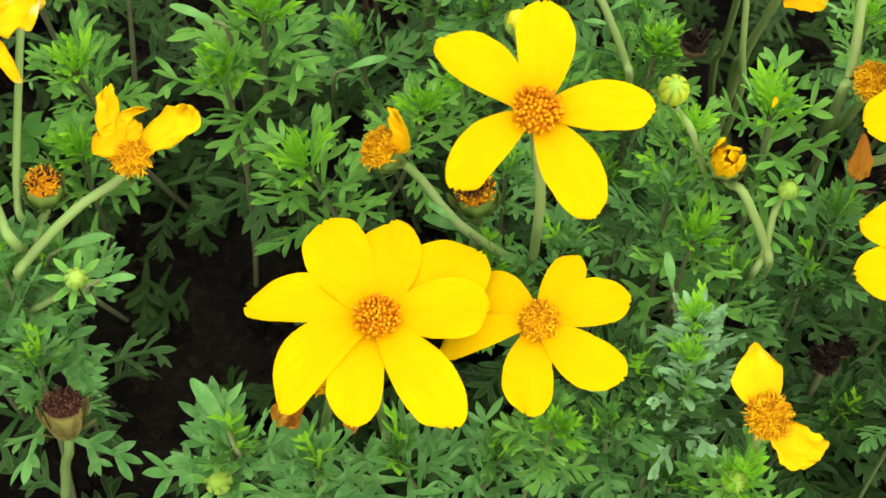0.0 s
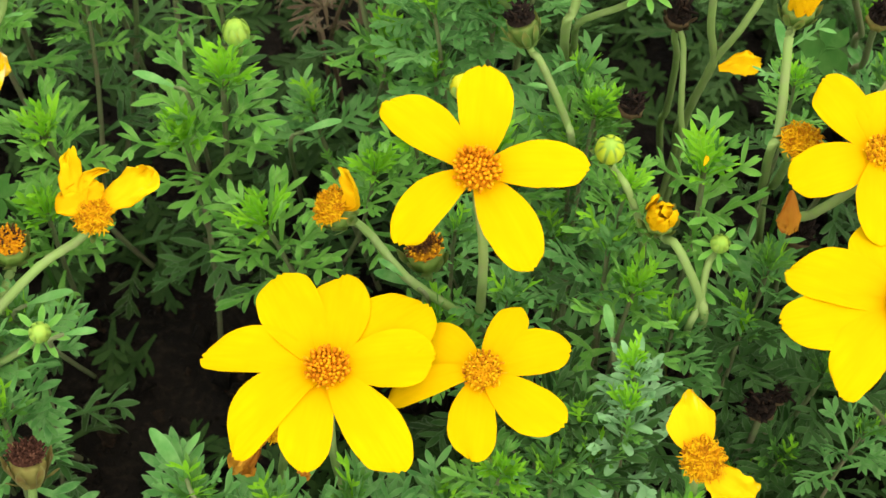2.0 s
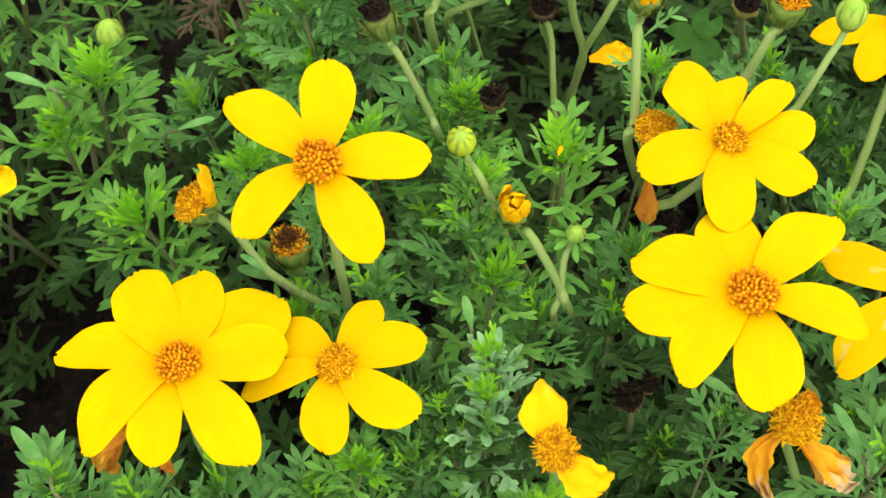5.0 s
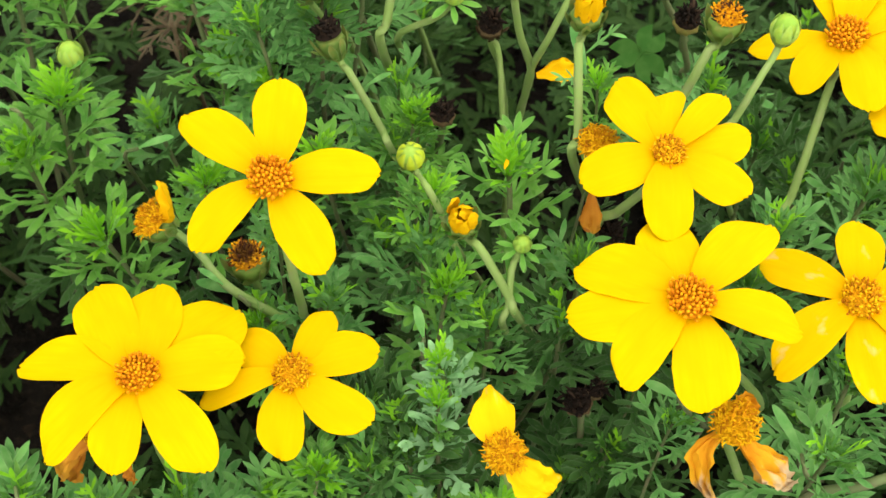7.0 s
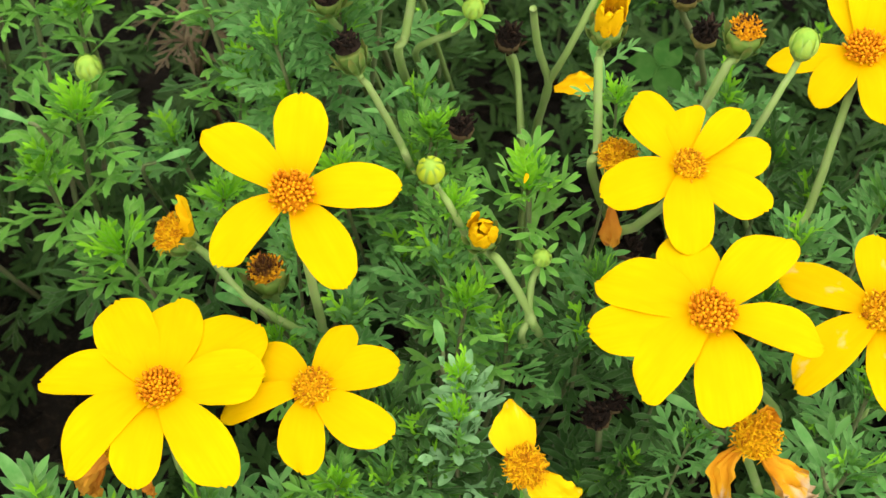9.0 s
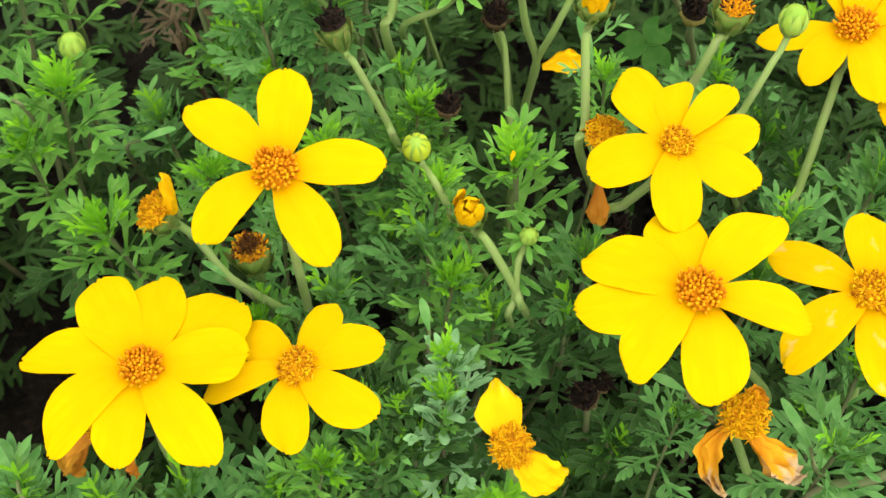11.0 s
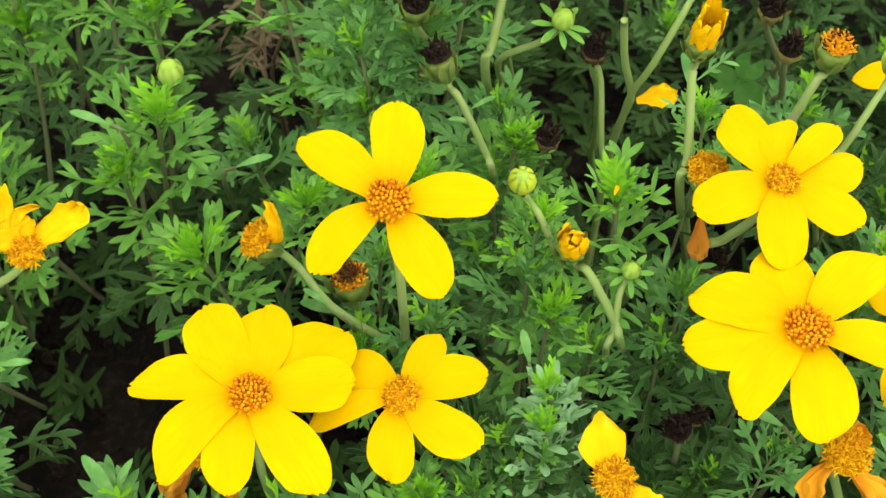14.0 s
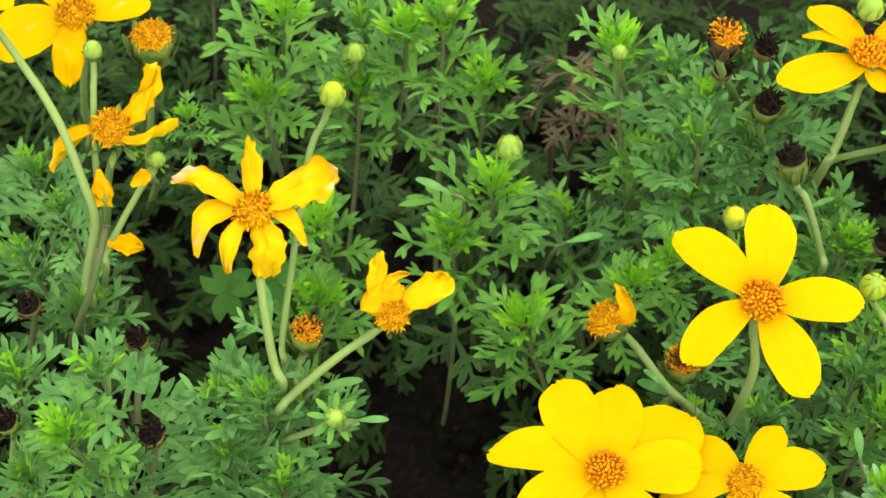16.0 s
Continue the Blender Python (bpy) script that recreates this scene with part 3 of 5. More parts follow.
LEAVES_MATURE_SHADED = [leaf_data(0.0160, shoot_rng, LEAF_MATURE_SHADED, 2 + k % 2, 0.12 + 0.08 * k, 1.0) for k in range(5)]
LEAVES_OLD_SHADED = [leaf_data(0.0165, shoot_rng, LEAF_OLD_SHADED, 3, 0.25 + 0.08 * k, 1.0) for k in range(3)]
TUFTS = [tuft_data(0.0095, shoot_rng, LEAF_YOUNG, 10) for _ in range(4)]
TUFTS_BLUE = [tuft_data(0.0088, shoot_rng, LEAF, 8) for _ in range(2)]
SIDE_TUFTS = [tuft_data(0.0058, shoot_rng, LEAF, 6) for _ in range(2)]


def shoot(kind, height=0.118):
    """One leafy shoot with its tip at the origin: a stem with crossed pairs of feathery leaves and a bright young tip."""
    rng = random.Random(100 + kind)
    thing = new("leafy_shoot")
    blue, pale, mature_shaded = kind % 3 == 1, kind == 9, kind > 9
    tagged(thing, "pale blue-green upright shoot with a lime tip" if pale else "mature shoot low between plants, shade put into its leaf colour" if mature_shaded else "blue-green feathery shoot with a bright young tip" if blue else "green feathery shoot with a bright young tip", "shoot", "leafy shoots")
    way = Vector((rng.uniform(-1, 1), rng.uniform(-1, 1), 0)) * 0.034

    def along(z):
        u = -z / height
        return Vector((way.x * u * u, way.y * u * u, z))

    v, f = tube([along(-height * u) for u in (0.015, 0.15, 0.35, 0.65, 1.0)], [0.0005, 0.0005, 0.0006, 0.0006, 0.0007], 6)
    part("stem", data("stem", v, f, STEM_OLD), thing)
    part("young_leaves", TUFTS_BLUE[kind % 2] if blue or mature_shaded else TUFTS[kind % 4], thing, pose(0, 0, -0.001, 0, 0, rng.uniform(0, 360)) @ Matrix.Scale(0.7 if pale else 1.0, 4))
    big, mid = (LEAVES_BLUE, LEAVES_MID_BLUE) if blue else (LEAVES, LEAVES_MID)
    # these kinds take leaves with the lower layer's shade in their colour
    if mature_shaded:
        big = mid = LEAVES_MATURE_SHADED
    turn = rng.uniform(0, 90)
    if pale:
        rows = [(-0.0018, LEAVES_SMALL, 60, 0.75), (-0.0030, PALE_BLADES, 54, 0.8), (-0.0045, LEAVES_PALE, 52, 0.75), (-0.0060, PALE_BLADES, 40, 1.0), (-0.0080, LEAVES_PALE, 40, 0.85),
                (-0.0095, PALE_BLADES, 32, 1.1), (-0.0125, LEAVES_PALE, 28, 1.0), (-0.0150, PALE_BLADES, 20, 1.15), (-0.019, LEAVES_PALE, 14, 1.05), (-0.025, LEAVES_PALE, 6, 1.05), (-0.034, LEAVES_MATURE_SHADED, 4, 0.9)]
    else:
        # the last three rows use greens darkened to imitate shade
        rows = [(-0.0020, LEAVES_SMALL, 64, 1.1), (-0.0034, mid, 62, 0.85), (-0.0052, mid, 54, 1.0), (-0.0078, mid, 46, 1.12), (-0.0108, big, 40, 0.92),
                (-0.0145, big, 31, 1.0), (-0.0190, big, 21, 1.06), (-0.0260, big, 10, 1.08), (-0.036, LEAVES_MATURE_SHADED, 4, 1.0), (-0.047, LEAVES_MATURE_SHADED, 0, 1.0), (-0.059, LEAVES_OLD_SHADED, -4, 1.0)]
    for k, (z, pool, lift, size) in enumerate(rows):
        z *= rng.uniform(0.9, 1.15)
        for side in (0, 120, 240) if pale else (0, 180):
            if k > 6 and not pale and rng.random() < (0.2, 0.35, 0.45, 0.55)[k - 7]:
                continue
            m = Matrix.Translation(along(z)) @ pose(0, 0, 0, 0, 0, turn + (48 if pale else 90) * k + side + rng.uniform(-18, 18)) @ pose(0.0006, 0, 0, rng.uniform(-25, 25), -lift + rng.uniform(-12, 12), 0)
            s = size * rng.uniform(0.82, 1.15)
            part("leaf", pool[rng.randrange(len(pool))], thing, m @ Matrix.Diagonal((s, s, s, 1)))
            if k in (4, 6) and rng.random() < 0.3:
                part("side_tuft", SIDE_TUFTS[rng.randrange(2)], thing, Matrix.Translation(along(z)) @ pose(0, 0, 0, 0, 0, turn + 90 * k + side) @ pose(0.002, 0, 0.001, 0, 35, 0))
    return thing


SHOOTS = []


def grow(x, y, z, turn=0.0, size=1.0, lean=(0, 0), kind=0):
    """Sets a leafy shoot with its tip at x, y, z."""
    m = pose(x, y, z, lean[1], lean[0], turn)
    proto = PROTOS[kind % len(PROTOS)]
    if proto.get("used"):
        ob = copy_thing(proto, m)
    else:
        ob = proto
        proto["used"] = 1
    ob.matrix_basis = m @ Matrix.Diagonal((size, size, size, 1))
    SHOOTS.append((x, y))
    return ob


PROTOS = [shoot(k) for k in range(13)]


def stem_leaves(thing, leaves):
    """Small leaves on a flower stem: place, turn, lift, size and whether it is divided."""
    inv = thing.matrix_basis.inverted()
    for at, turn, lift, size, divided in leaves:
        me = LEAVES_MID_BLUE[int(turn) % 4] if divided else STEM_BLADE
        part("leaf", me, thing, inv @ pose(*at, 0, 0, turn) @ pose(0, 0, 0, 0, -lift, 0) @ Matrix.Scale(size, 4))


STEM_BLADE = blade_data(0.010, 0.0024, LEAF_BLUE, 0.2)


# ---- small loose things ----
def loose_petal(label, at, facing, turn, length, width, rise, bend, mat, twist, roll, wrinkle, seed):
    """A petal that has dropped and caught on the leaves."""
    ob = new("fallen_petal", petal_data(length, width, rise, bend, random.Random(seed), mat, 0.0, twist, roll, wrinkle))
    ob.matrix_basis = frame_of(facing, at, turn)
    return tagged(ob, label, "petal", "fallen petals")


def clover(at, facing, turn, size, seed):
    """A three-leaved clover on a thin stalk."""
    rng = random.Random(seed)
    thing = new("clover")
    thing.matrix_basis = frame_of(facing, at, turn)
    tagged(thing, "soft green clover with three heart-shaped leaflets", "clover", "clovers")
    verts, faces, edge, rows = [], [], [], 9
    for i in range(rows):
        s = i / (rows - 1)
        f = math.sin(math.pi * (0.06 + 0.80 * s)) ** 0.9
        for v in (-1, -0.5, 0, 0.5, 1):
            dip = 0.30 * s**4 * (1 - abs(v)) * size - 0.10 * s**3 * v * v * size
            verts.append((s * size - dip, v * f * size * 0.52, 0.10 * size * abs(v) - 0.16 * size * s * s))
            edge.append(0.0)
    for i in range(rows - 1):
        for v in range(4):
            a = i * 5 + v
            faces.append((a, a + 5, a + 6, a + 1))
    me = data("leaflet", verts, faces, CLOVER, edge=edge)
    for k in range(3):
        part("leaflet", me, thing, pose(0, 0, 0, 0, 0, 120 * k + rng.uniform(-8, 8)))
    stalk(thing, [Vector(at), Vector(at) + Vector((0.003, 0.004, -0.02)), (at[0] + 0.004, at[1] + 0.006, GROUND)], 0.0005, 0.0006, CLOVER)
    return thing


def bare_stem(label, points, r0, r1, mat=STEM, blades=()):
    """A length of leafless stem; blades: where along it narrow single leaves stand, their turn, length and width."""
    thing = new("plant_stem")
    thing.matrix_basis = Matrix.Translation(points[0])
    tagged(thing, label, "stem", "stems")
    end = points[-1]
    stalk(thing, [*points, (end[0], end[1] + 0.006, end[2] * 0.5), (end[0], end[1] + 0.008, GROUND)], r0, r1, mat)
    return thing


def single_leaf(at, turn, lift, length, width, mat=LEAF_BLUE, bend=0.15):
    """A narrow undivided leaf on a short stalk that comes up from the leaves below."""
    thing = new("narrow_leaf")
    thing.matrix_basis = pose(*at, 0, 0, turn)
    tagged(thing, "narrow blue-green leaf with a pale margin", "leaf", "narrow leaves")
    part("blade", blade_data(length, width, mat, bend), thing, pose(0, 0, 0, 0, -lift, 0))
    back = thing.matrix_basis @ Vector((-0.003, 0, -0.005))
    stalk(thing, [Vector(at), back, splayed(back)], 0.0004, 0.0006, STEM_OLD)
    return thing


# ---- flowers, heads and buds ----
head("yellow_flower", "bright yellow five-petalled flower with an orange centre", "flower", (-0.0310, 0.0042, 0.1307), (0, -0.35, 1), [(-0.0291, 0.0003, 0.1129), (-0.0286, 0.0055, 0.0862)],
     [(87.2, 0.0204, 0.0099, 0.25, -0.3, -0.035),
      (141.6, 0.0209, 0.0092, 0.25, -0.3, -0.032),
      (226.2, 0.0188, 0.0079, 0.25, -0.3, -0.095),
      (300.6, 0.0200, 0.0096, 0.25, -0.3, 0.009),
      (3.4, 0.0198, 0.0087, 0.25, -0.3, 0.035)],
     disc=0.0039, seed=1, group="flowers")
head("yellow_flower", "large yellow eight-petalled flower with an orange centre", "flower", (-0.0565, -0.0201, 0.1025), (0, -0.08, 1), [(-0.0569, -0.0202, 0.0725), (-0.0564, -0.0143, 0.0425)],
     [(172.5, 0.0233, 0.0096, 0.25, -0.3, -0.076),
      (118.4, 0.0225, 0.0119, 0.25, -0.3, 0.046),
      (85.8, 0.0200, 0.0112, 0.25, -0.3, -0.036),
      (40.5, 0.0231, 0.0142, 0.25, -0.3, -0.016),
      (10.3, 0.0197, 0.0116, 0.25, -0.3, 0.002),
      (306.2, 0.0234, 0.0106, 0.25, -0.3, 0.018),
      (260.7, 0.0195, 0.0096, 0.25, -0.3, -0.060),
      (227.0, 0.0230, 0.0101, 0.25, -0.3, -0.139)],
     disc=0.0038, seed=2, group="flowers")
head("yellow_flower", "yellow six-petalled flower overlapped by a larger one", "flower", (-0.0286, -0.0169, 0.0978), (0.05, -0.22, 1), [(-0.0296, -0.0151, 0.0678), (-0.0301, -0.0115, 0.0478)],
     [(59.4, 0.0147, 0.0065, 0.35, -0.3, 0.029),
      (17.6, 0.0175, 0.0088, 0.25, -0.3, 0.067),
      (328.1, 0.0180, 0.0097, 0.25, -0.3, -0.068),
      (265.2, 0.0166, 0.0090, 0.25, -0.3, -0.057),
      (148.4, 0.0146, 0.0087, 0.25, -0.3, -0.030),
      (200.4, 0.0184, 0.0058, 0.25, -0.3, -0.063)],
     disc=0.0036, seed=3, style="crust", disc_mat=DISC_OPEN, group="flowers")
head("yellow_flower", "yellow seven-petalled flower with a pale worn spot", "flower", (0.0424, 0.0162, 0.1235), (0.05, -0.2, 1), [(0.0389, 0.0150, 0.1132), (0.0347, 0.0171, 0.1033)],
     [(120.6, 0.0183, 0.0101, 0.25, -0.3, 0.038),
      (80.8, 0.0141, 0.0069, 0.25, -0.3, 0.131),
      (47.0, 0.0177, 0.0065, 0.25, -0.3, 0.009),
      (17.1, 0.0173, 0.0086, 0.25, -0.3, -0.075),
      (329.6, 0.0171, 0.0093, 0.25, -0.3, -0.035),
      (269.4, 0.0180, 0.0096, 0.25, -0.3, -0.039),
      (199.7, 0.0179, 0.0100, 0.25, -0.3, 0.003)],
     disc=0.0032, seed=4, style="crust", disc_mat=DISC_OPEN, group="flowers")
head("yellow_flower", "large yellow seven-petalled flower above a withered one", "flower", (0.0443, -0.0141, 0.1185), (0, -0.08, 1), [(0.0636, -0.0063, 0.0735), (0.0696, 0.0008, 0.0535)],
     [(157.8, 0.0218, 0.0117, 0.25, -0.3, -0.048),
      (185.8, 0.0225, 0.0110, 0.25, -0.3, 0.069),
      (230.4, 0.0211, 0.0098, 0.25, -0.3, -0.075),
      (275.3, 0.0210, 0.0121, 0.25, -0.3, 0.030),
      (346.0, 0.0208, 0.0091, 0.4, -0.5, 0.002),
      (45.8, 0.0237, 0.0107, 0.25, -0.3, 0.048),
      (100.9, 0.0187, 0.0114, 0.25, -0.3, 0.064)],
     disc=0.0041, seed=5, group="flowers")
head("yellow_flower", "yellow flower with pale worn petal tips", "flower", (0.0807, -0.0028, 0.1017), (-0.05, -0.15, 1), [(0.0898, 0.0047, 0.0517)],
     [(154.1, 0.0214, 0.0088, 0.25, -0.3, -0.030),
      (85.1, 0.0178, 0.0095, 0.25, -0.3, 0.000),
      (219.0, 0.0235, 0.0098, 0.25, -0.3, -0.044),
      (276.3, 0.0206, 0.0102, 0.25, -0.3, -0.030),
      (21.6, 0.0205, 0.0099, 0.25, -0.3, 0.000),
      (326.2, 0.0185, 0.0094, 0.25, -0.3, 0.000)],
     disc=0.0041, petal_mat=PETAL_WORN, seed=6, style="crust", disc_mat=DISC_OPEN, group="flowers")
head("yellow_flower", "yellow flower standing behind a green bud", "flower", (0.0832, 0.0535, 0.1146), (-0.1, -0.1, 1), [(0.0801, 0.0461, 0.1057), (0.0748, 0.0343, 0.0860)],
     [(181.9, 0.0200, 0.0072, 0.25, -0.3, 0.026),
      (228.0, 0.0169, 0.0083, 0.25, -0.3, -0.048),
      (277.6, 0.0183, 0.0100, 0.25, -0.3, 0.064),
      (336.9, 0.0190, 0.0114, 0.25, -0.3, 0.000),
      (38.4, 0.0188, 0.0114, 0.25, -0.3, 0.000),
      (73.1, 0.0243, 0.0114, 0.25, -0.3, 0.000),
      (94.0, 0.0216, 0.0092, 0.25, -0.3, 0.020)],
     disc=0.0040, seed=7, group="flowers")
head("yellow_flower", "yellow flower at the edge of the plants", "flower", (0.0993, 0.0316, 0.1106), (0, -0.1, 1), [(0.1141, 0.0479, 0.0606)],
     [(162.4, 0.0137, 0.0086, 0.25, -0.3, 0.000),
      (104.0, 0.0171, 0.0086, 0.25, -0.3, 0.000),
      (41.5, 0.0165, 0.0098, 0.25, -0.3, 0.000),
      (325.9, 0.0125, 0.0098, 0.25, -0.3, 0.000),
      (257.7, 0.0151, 0.0098, 0.25, -0.3, 0.000)],
     disc=0.0036, seed=8, group="flowers")
head("yellow_flower", "yellow flower seen from its side above the shoots", "flower", (-0.0077, 0.0663, 0.1349), (-0.05, 0.18, 1), [(-0.0091, 0.0628, 0.1287), (-0.0115, 0.0566, 0.1168)],
     [(207.6, 0.0208, 0.0120, 0.1, -0.15, -0.008),
      (160.0, 0.0150, 0.0040, 0.5, -0.4, -0.06),
      (128.0, 0.0190, 0.0085, 0.35, -0.25, 0.000),
      (292.0, 0.0090, 0.0070, 0.1, -0.3, 0.000),
      (58.0, 0.0160, 0.0061, 0.35, -0.25, 0.000),
      (358.2, 0.0226, 0.0171, 0.2, -0.2, -0.109)],
     disc=0.0043, seed=9, group="flowers")
aging_flower = head("yellow_flower", "aging yellow flower with curled narrow petals", "flower", (-0.1305, 0.0175, 0.1266), (0.05, -0.45, 1), [(-0.1283, 0.0076, 0.1140), (-0.1253, -0.0010, 0.1004)],
     [(162.9, 0.0179, 0.0053, 0.45, -0.15, -0.033, 25, 0.25, 0.2, 0.4),
      (100.7, 0.0132, 0.0049, 0.5, 0, 0.018, 60, 0.3, 0.2),
      (22.1, 0.0179, 0.0083, 0.35, -0.1, 0.036, -20, 0.2, 0.22, -0.3),
      (335.8, 0.0123, 0.0040, 0.25, -0.1, 0.183, 10, 0.2, 0.12, 0.4),
      (286.0, 0.0129, 0.0077, 0.25, -0.2, 0.120, 10, -0.15, 0.22, 0.6),
      (251.4, 0.0135, 0.0039, 0.25, -0.2, -0.103, -10, 0.2, 0.12, 0.5),
      (218.4, 0.0149, 0.0055, 0.35, -0.2, -0.269, 0, -0.15, 0.1, 0.6)],
     disc=0.0042, petal_mat=PETAL_AGED, seed=10, style="crust", disc_mat=DISC_OPEN, group="flowers")
stem_leaves(aging_flower, [((-0.127, 0.005, 0.1), 172, 25, 0.75, True), ((-0.127, 0.007, 0.102), 110, 55, 0.9, False), ((-0.124, 0.021, 0.112), -20, 25, 0.5, True)])
head("yellow_flower", "yellow flower with two broad petals over a bud", "flower", (-0.1818, 0.0734, 0.1187), (0, -0.1, 1), [(-0.1917, 0.0871, 0.0687)],
     [(210.4, 0.0206, 0.0153, 0.25, -0.3, 0.000),
      (276.2, 0.0175, 0.0078, 0.2, -0.4, 0.000, 0, 0.2, 0.1),
      (24.8, 0.0168, 0.0098, 0.25, -0.3, 0.000),
      (131.2, 0.0210, 0.0103, 0.25, -0.3, 0.000),
      (82.0, 0.0195, 0.0103, 0.25, -0.3, 0.000)],
     disc=0.0043, seed=11, style="spikes", disc_mat=DISC_OPEN, petal_mat=PETAL_WORN, group="flowers")
head("yellow_flower", "yellow flower on a long green stem", "flower", (-0.1949, 0.0554, 0.1462), (0, -0.1, 1), [(-0.1762, 0.0369, 0.1295), (-0.1688, 0.0269, 0.1168), (-0.1675, 0.0240, 0.1072), (-0.1712, 0.0200, 0.0912)],
     [(334.5, 0.0117, 0.0070, 0.25, -0.3, 0.000),
      (289.7, 0.0173, 0.0081, 0.25, -0.3, 0.000),
      (227.4, 0.0169, 0.0081, 0.25, -0.3, 0.000),
      (159.9, 0.0151, 0.0081, 0.25, -0.3, 0.000),
      (103.6, 0.0163, 0.0081, 0.25, -0.3, 0.000)],
     disc=0.0037, seed=12, group="flowers")
spent_flower = head("wilted_flower", "spent golden flower head with one curled petal", "flower", (-0.0576, 0.0157, 0.1025), (-0.6, -0.1, 0.76), [(-0.0435, 0.0065, 0.0931), (-0.0352, 0.0054, 0.0847)],
     [(48.3, 0.0076, 0.0076, 0.25, 0.15, -0.881, -20, 0.25, 0.15)],
     disc=0.0040, petal_mat=PETAL_AGED, style="spikes", disc_mat=DISC_OPEN, deep=1.25, cup=.95, bract_count=8, seed=20, group="wilted flowers")
stem_leaves(spent_flower, [((-0.044, 0.006, 0.094), 150, 15, 0.6, False)])
head("wilted_flower", "wilted orange-yellow flower with three crumpled petals", "flower", (-0.1021, 0.0086, 0.1076), (0.15, -0.35, 1), [(-0.1120, 0.0015, 0.1009), (-0.1217, -0.0037, 0.0916)],
     [(115.1, 0.0112, 0.0047, 0.9, -0.1, 0.146, 20, 0.1, 0.2),
      (75.0, 0.0084, 0.0024, 1.1, -0.6, 0.389, 40, 0.2, 0.25),
      (119.8, 0.0056, 0.0099, 0.8, -0.1, 0.188, 0, 0.1, 0.15),
      (36.8, 0.0140, 0.0063, 0.4, -0.1, 0.014, 10, 0.1, 0.2)],
     disc=0.0036, petal_mat=PETAL_AGED, style="spikes", disc_mat=DISC_OPEN, bract_count=8, seed=21, group="wilted flowers")
head("wilted_flower", "golden spiky flower head with two torn petals", "flower", (0.0115, -0.0311, 0.0930), (-0.05, -0.45, 0.9), [(0.0134, -0.0281, 0.0630)],
     [(104.5, 0.0128, 0.0094, 0.3, -0.1, 0.05, 0, 0.12, 0.06, 0, 0.85),
      (325.0, 0.0117, 0.0080, 0.2, -0.3, -0.11, 10, 0.1, 0.15)],
     disc=0.0040, petal_mat=PETAL_AGED, style="spikes", disc_mat=DISC_OPEN, seed=22, group="wilted flowers")
head("wilted_flower", "withered orange flower with two hanging dry petals", "flower", (0.0538, -0.0281, 0.0993), (0.1, -0.35, 0.9), [(0.0628, -0.0238, 0.0593)],
     [(260.8, 0.0142, 0.0047, 0.1, -0.7, -0.339, 35, 0.3, 0.4),
      (321.2, 0.0165, 0.0071, 0.1, -0.5, -0.148, -30, 0.2, 0.4),
      (55.8, 0.0061, 0.0045, 0.2, -0.2, 0.000, 0, 0.3, 0.2)],
     disc=0.0045, petal_mat=PETAL_WILT, style="spikes", disc_mat=DISC_OPEN, seed=23, group="wilted flowers")
head("wilted_flower", "withered flower with orange shrivelled petals", "flower", (-0.1647, 0.0379, 0.1230), (0, -0.3, 1), [(-0.1693, 0.0427, 0.1030), (-0.1767, 0.0454, 0.0730)],
     [(51.9, 0.0149, 0.0054, 0.5, 0.1, -0.150, 30, 0.3, 0.35),
      (3.0, 0.0151, 0.0029, 0.2, 0.15, -0.302, -40, 0.4, 0.35),
      (215.8, 0.0154, 0.0042, 0.2, -0.6, -0.130, 20, 0.4, 0.25)],
     disc=0.0042, petal_mat=PETAL_AGED, style="spikes", disc_mat=DISC_OPEN, bract_count=8, bract_spread=60, seed=24, group="wilted flowers")
head("wilted_flower", "orange flower head that has dropped its petals", "flower", (0.0302, 0.0238, 0.1162), (0.1, -0.2, 1), [(0.0324, 0.0367, 0.0862)],
     [],
     disc=0.0040, petal_mat=PETAL_DRY, style="spikes", disc_mat=DISC_OPEN, seed=25, group="wilted flowers")
head("spent_flower_head", "orange flower head that has lost its petals", "seed head", (-0.1613, 0.0626, 0.1252), (0.05, -0.03, 1), [(-0.1683, 0.0774, 0.0952), (-0.1753, 0.0813, 0.0552)],
     [],
     disc=0.0042, style="spikes", disc_mat=DISC_OPEN, deep=2.0, cup=1.02, bract_count=8, seed=26, group="spent heads")
head("spent_flower_head", "orange-brown flower head without petals", "seed head", (0.0561, 0.0470, 0.1277), (0.05, -0.03, 1), [(0.0530, 0.0437, 0.1216), (0.0492, 0.0408, 0.1120)],
     [],
     disc=0.0033, style="crust", disc_mat=DISC_MOTTLED, deep=2.0, cup=1.02, bract_count=7, seed=27, group="spent heads")
head("spent_flower_head", "orange flower head on a browning cup", "seed head", (-0.0389, 0.0633, 0.1405), (0, -0.03, 1), [(-0.0298, 0.0822, 0.1005)],
     [],
     disc=0.0036, style="crust", disc_mat=DISC_MOTTLED, calyx=CALYX_BROWN, deep=1.7, cup=0.86, bract_count=5, seed=28, group="spent heads")
head("spent_flower_head", "half-brown flower head without petals", "seed head", (-0.0401, 0.0142, 0.0916), (-0.1, -0.03, 1), [(-0.0396, 0.0222, 0.0616)],
     [],
     disc=0.0036, style="crust", disc_mat=DISC_BROWN, deep=2.0, cup=1.02, bract_count=7, seed=29, group="spent heads")
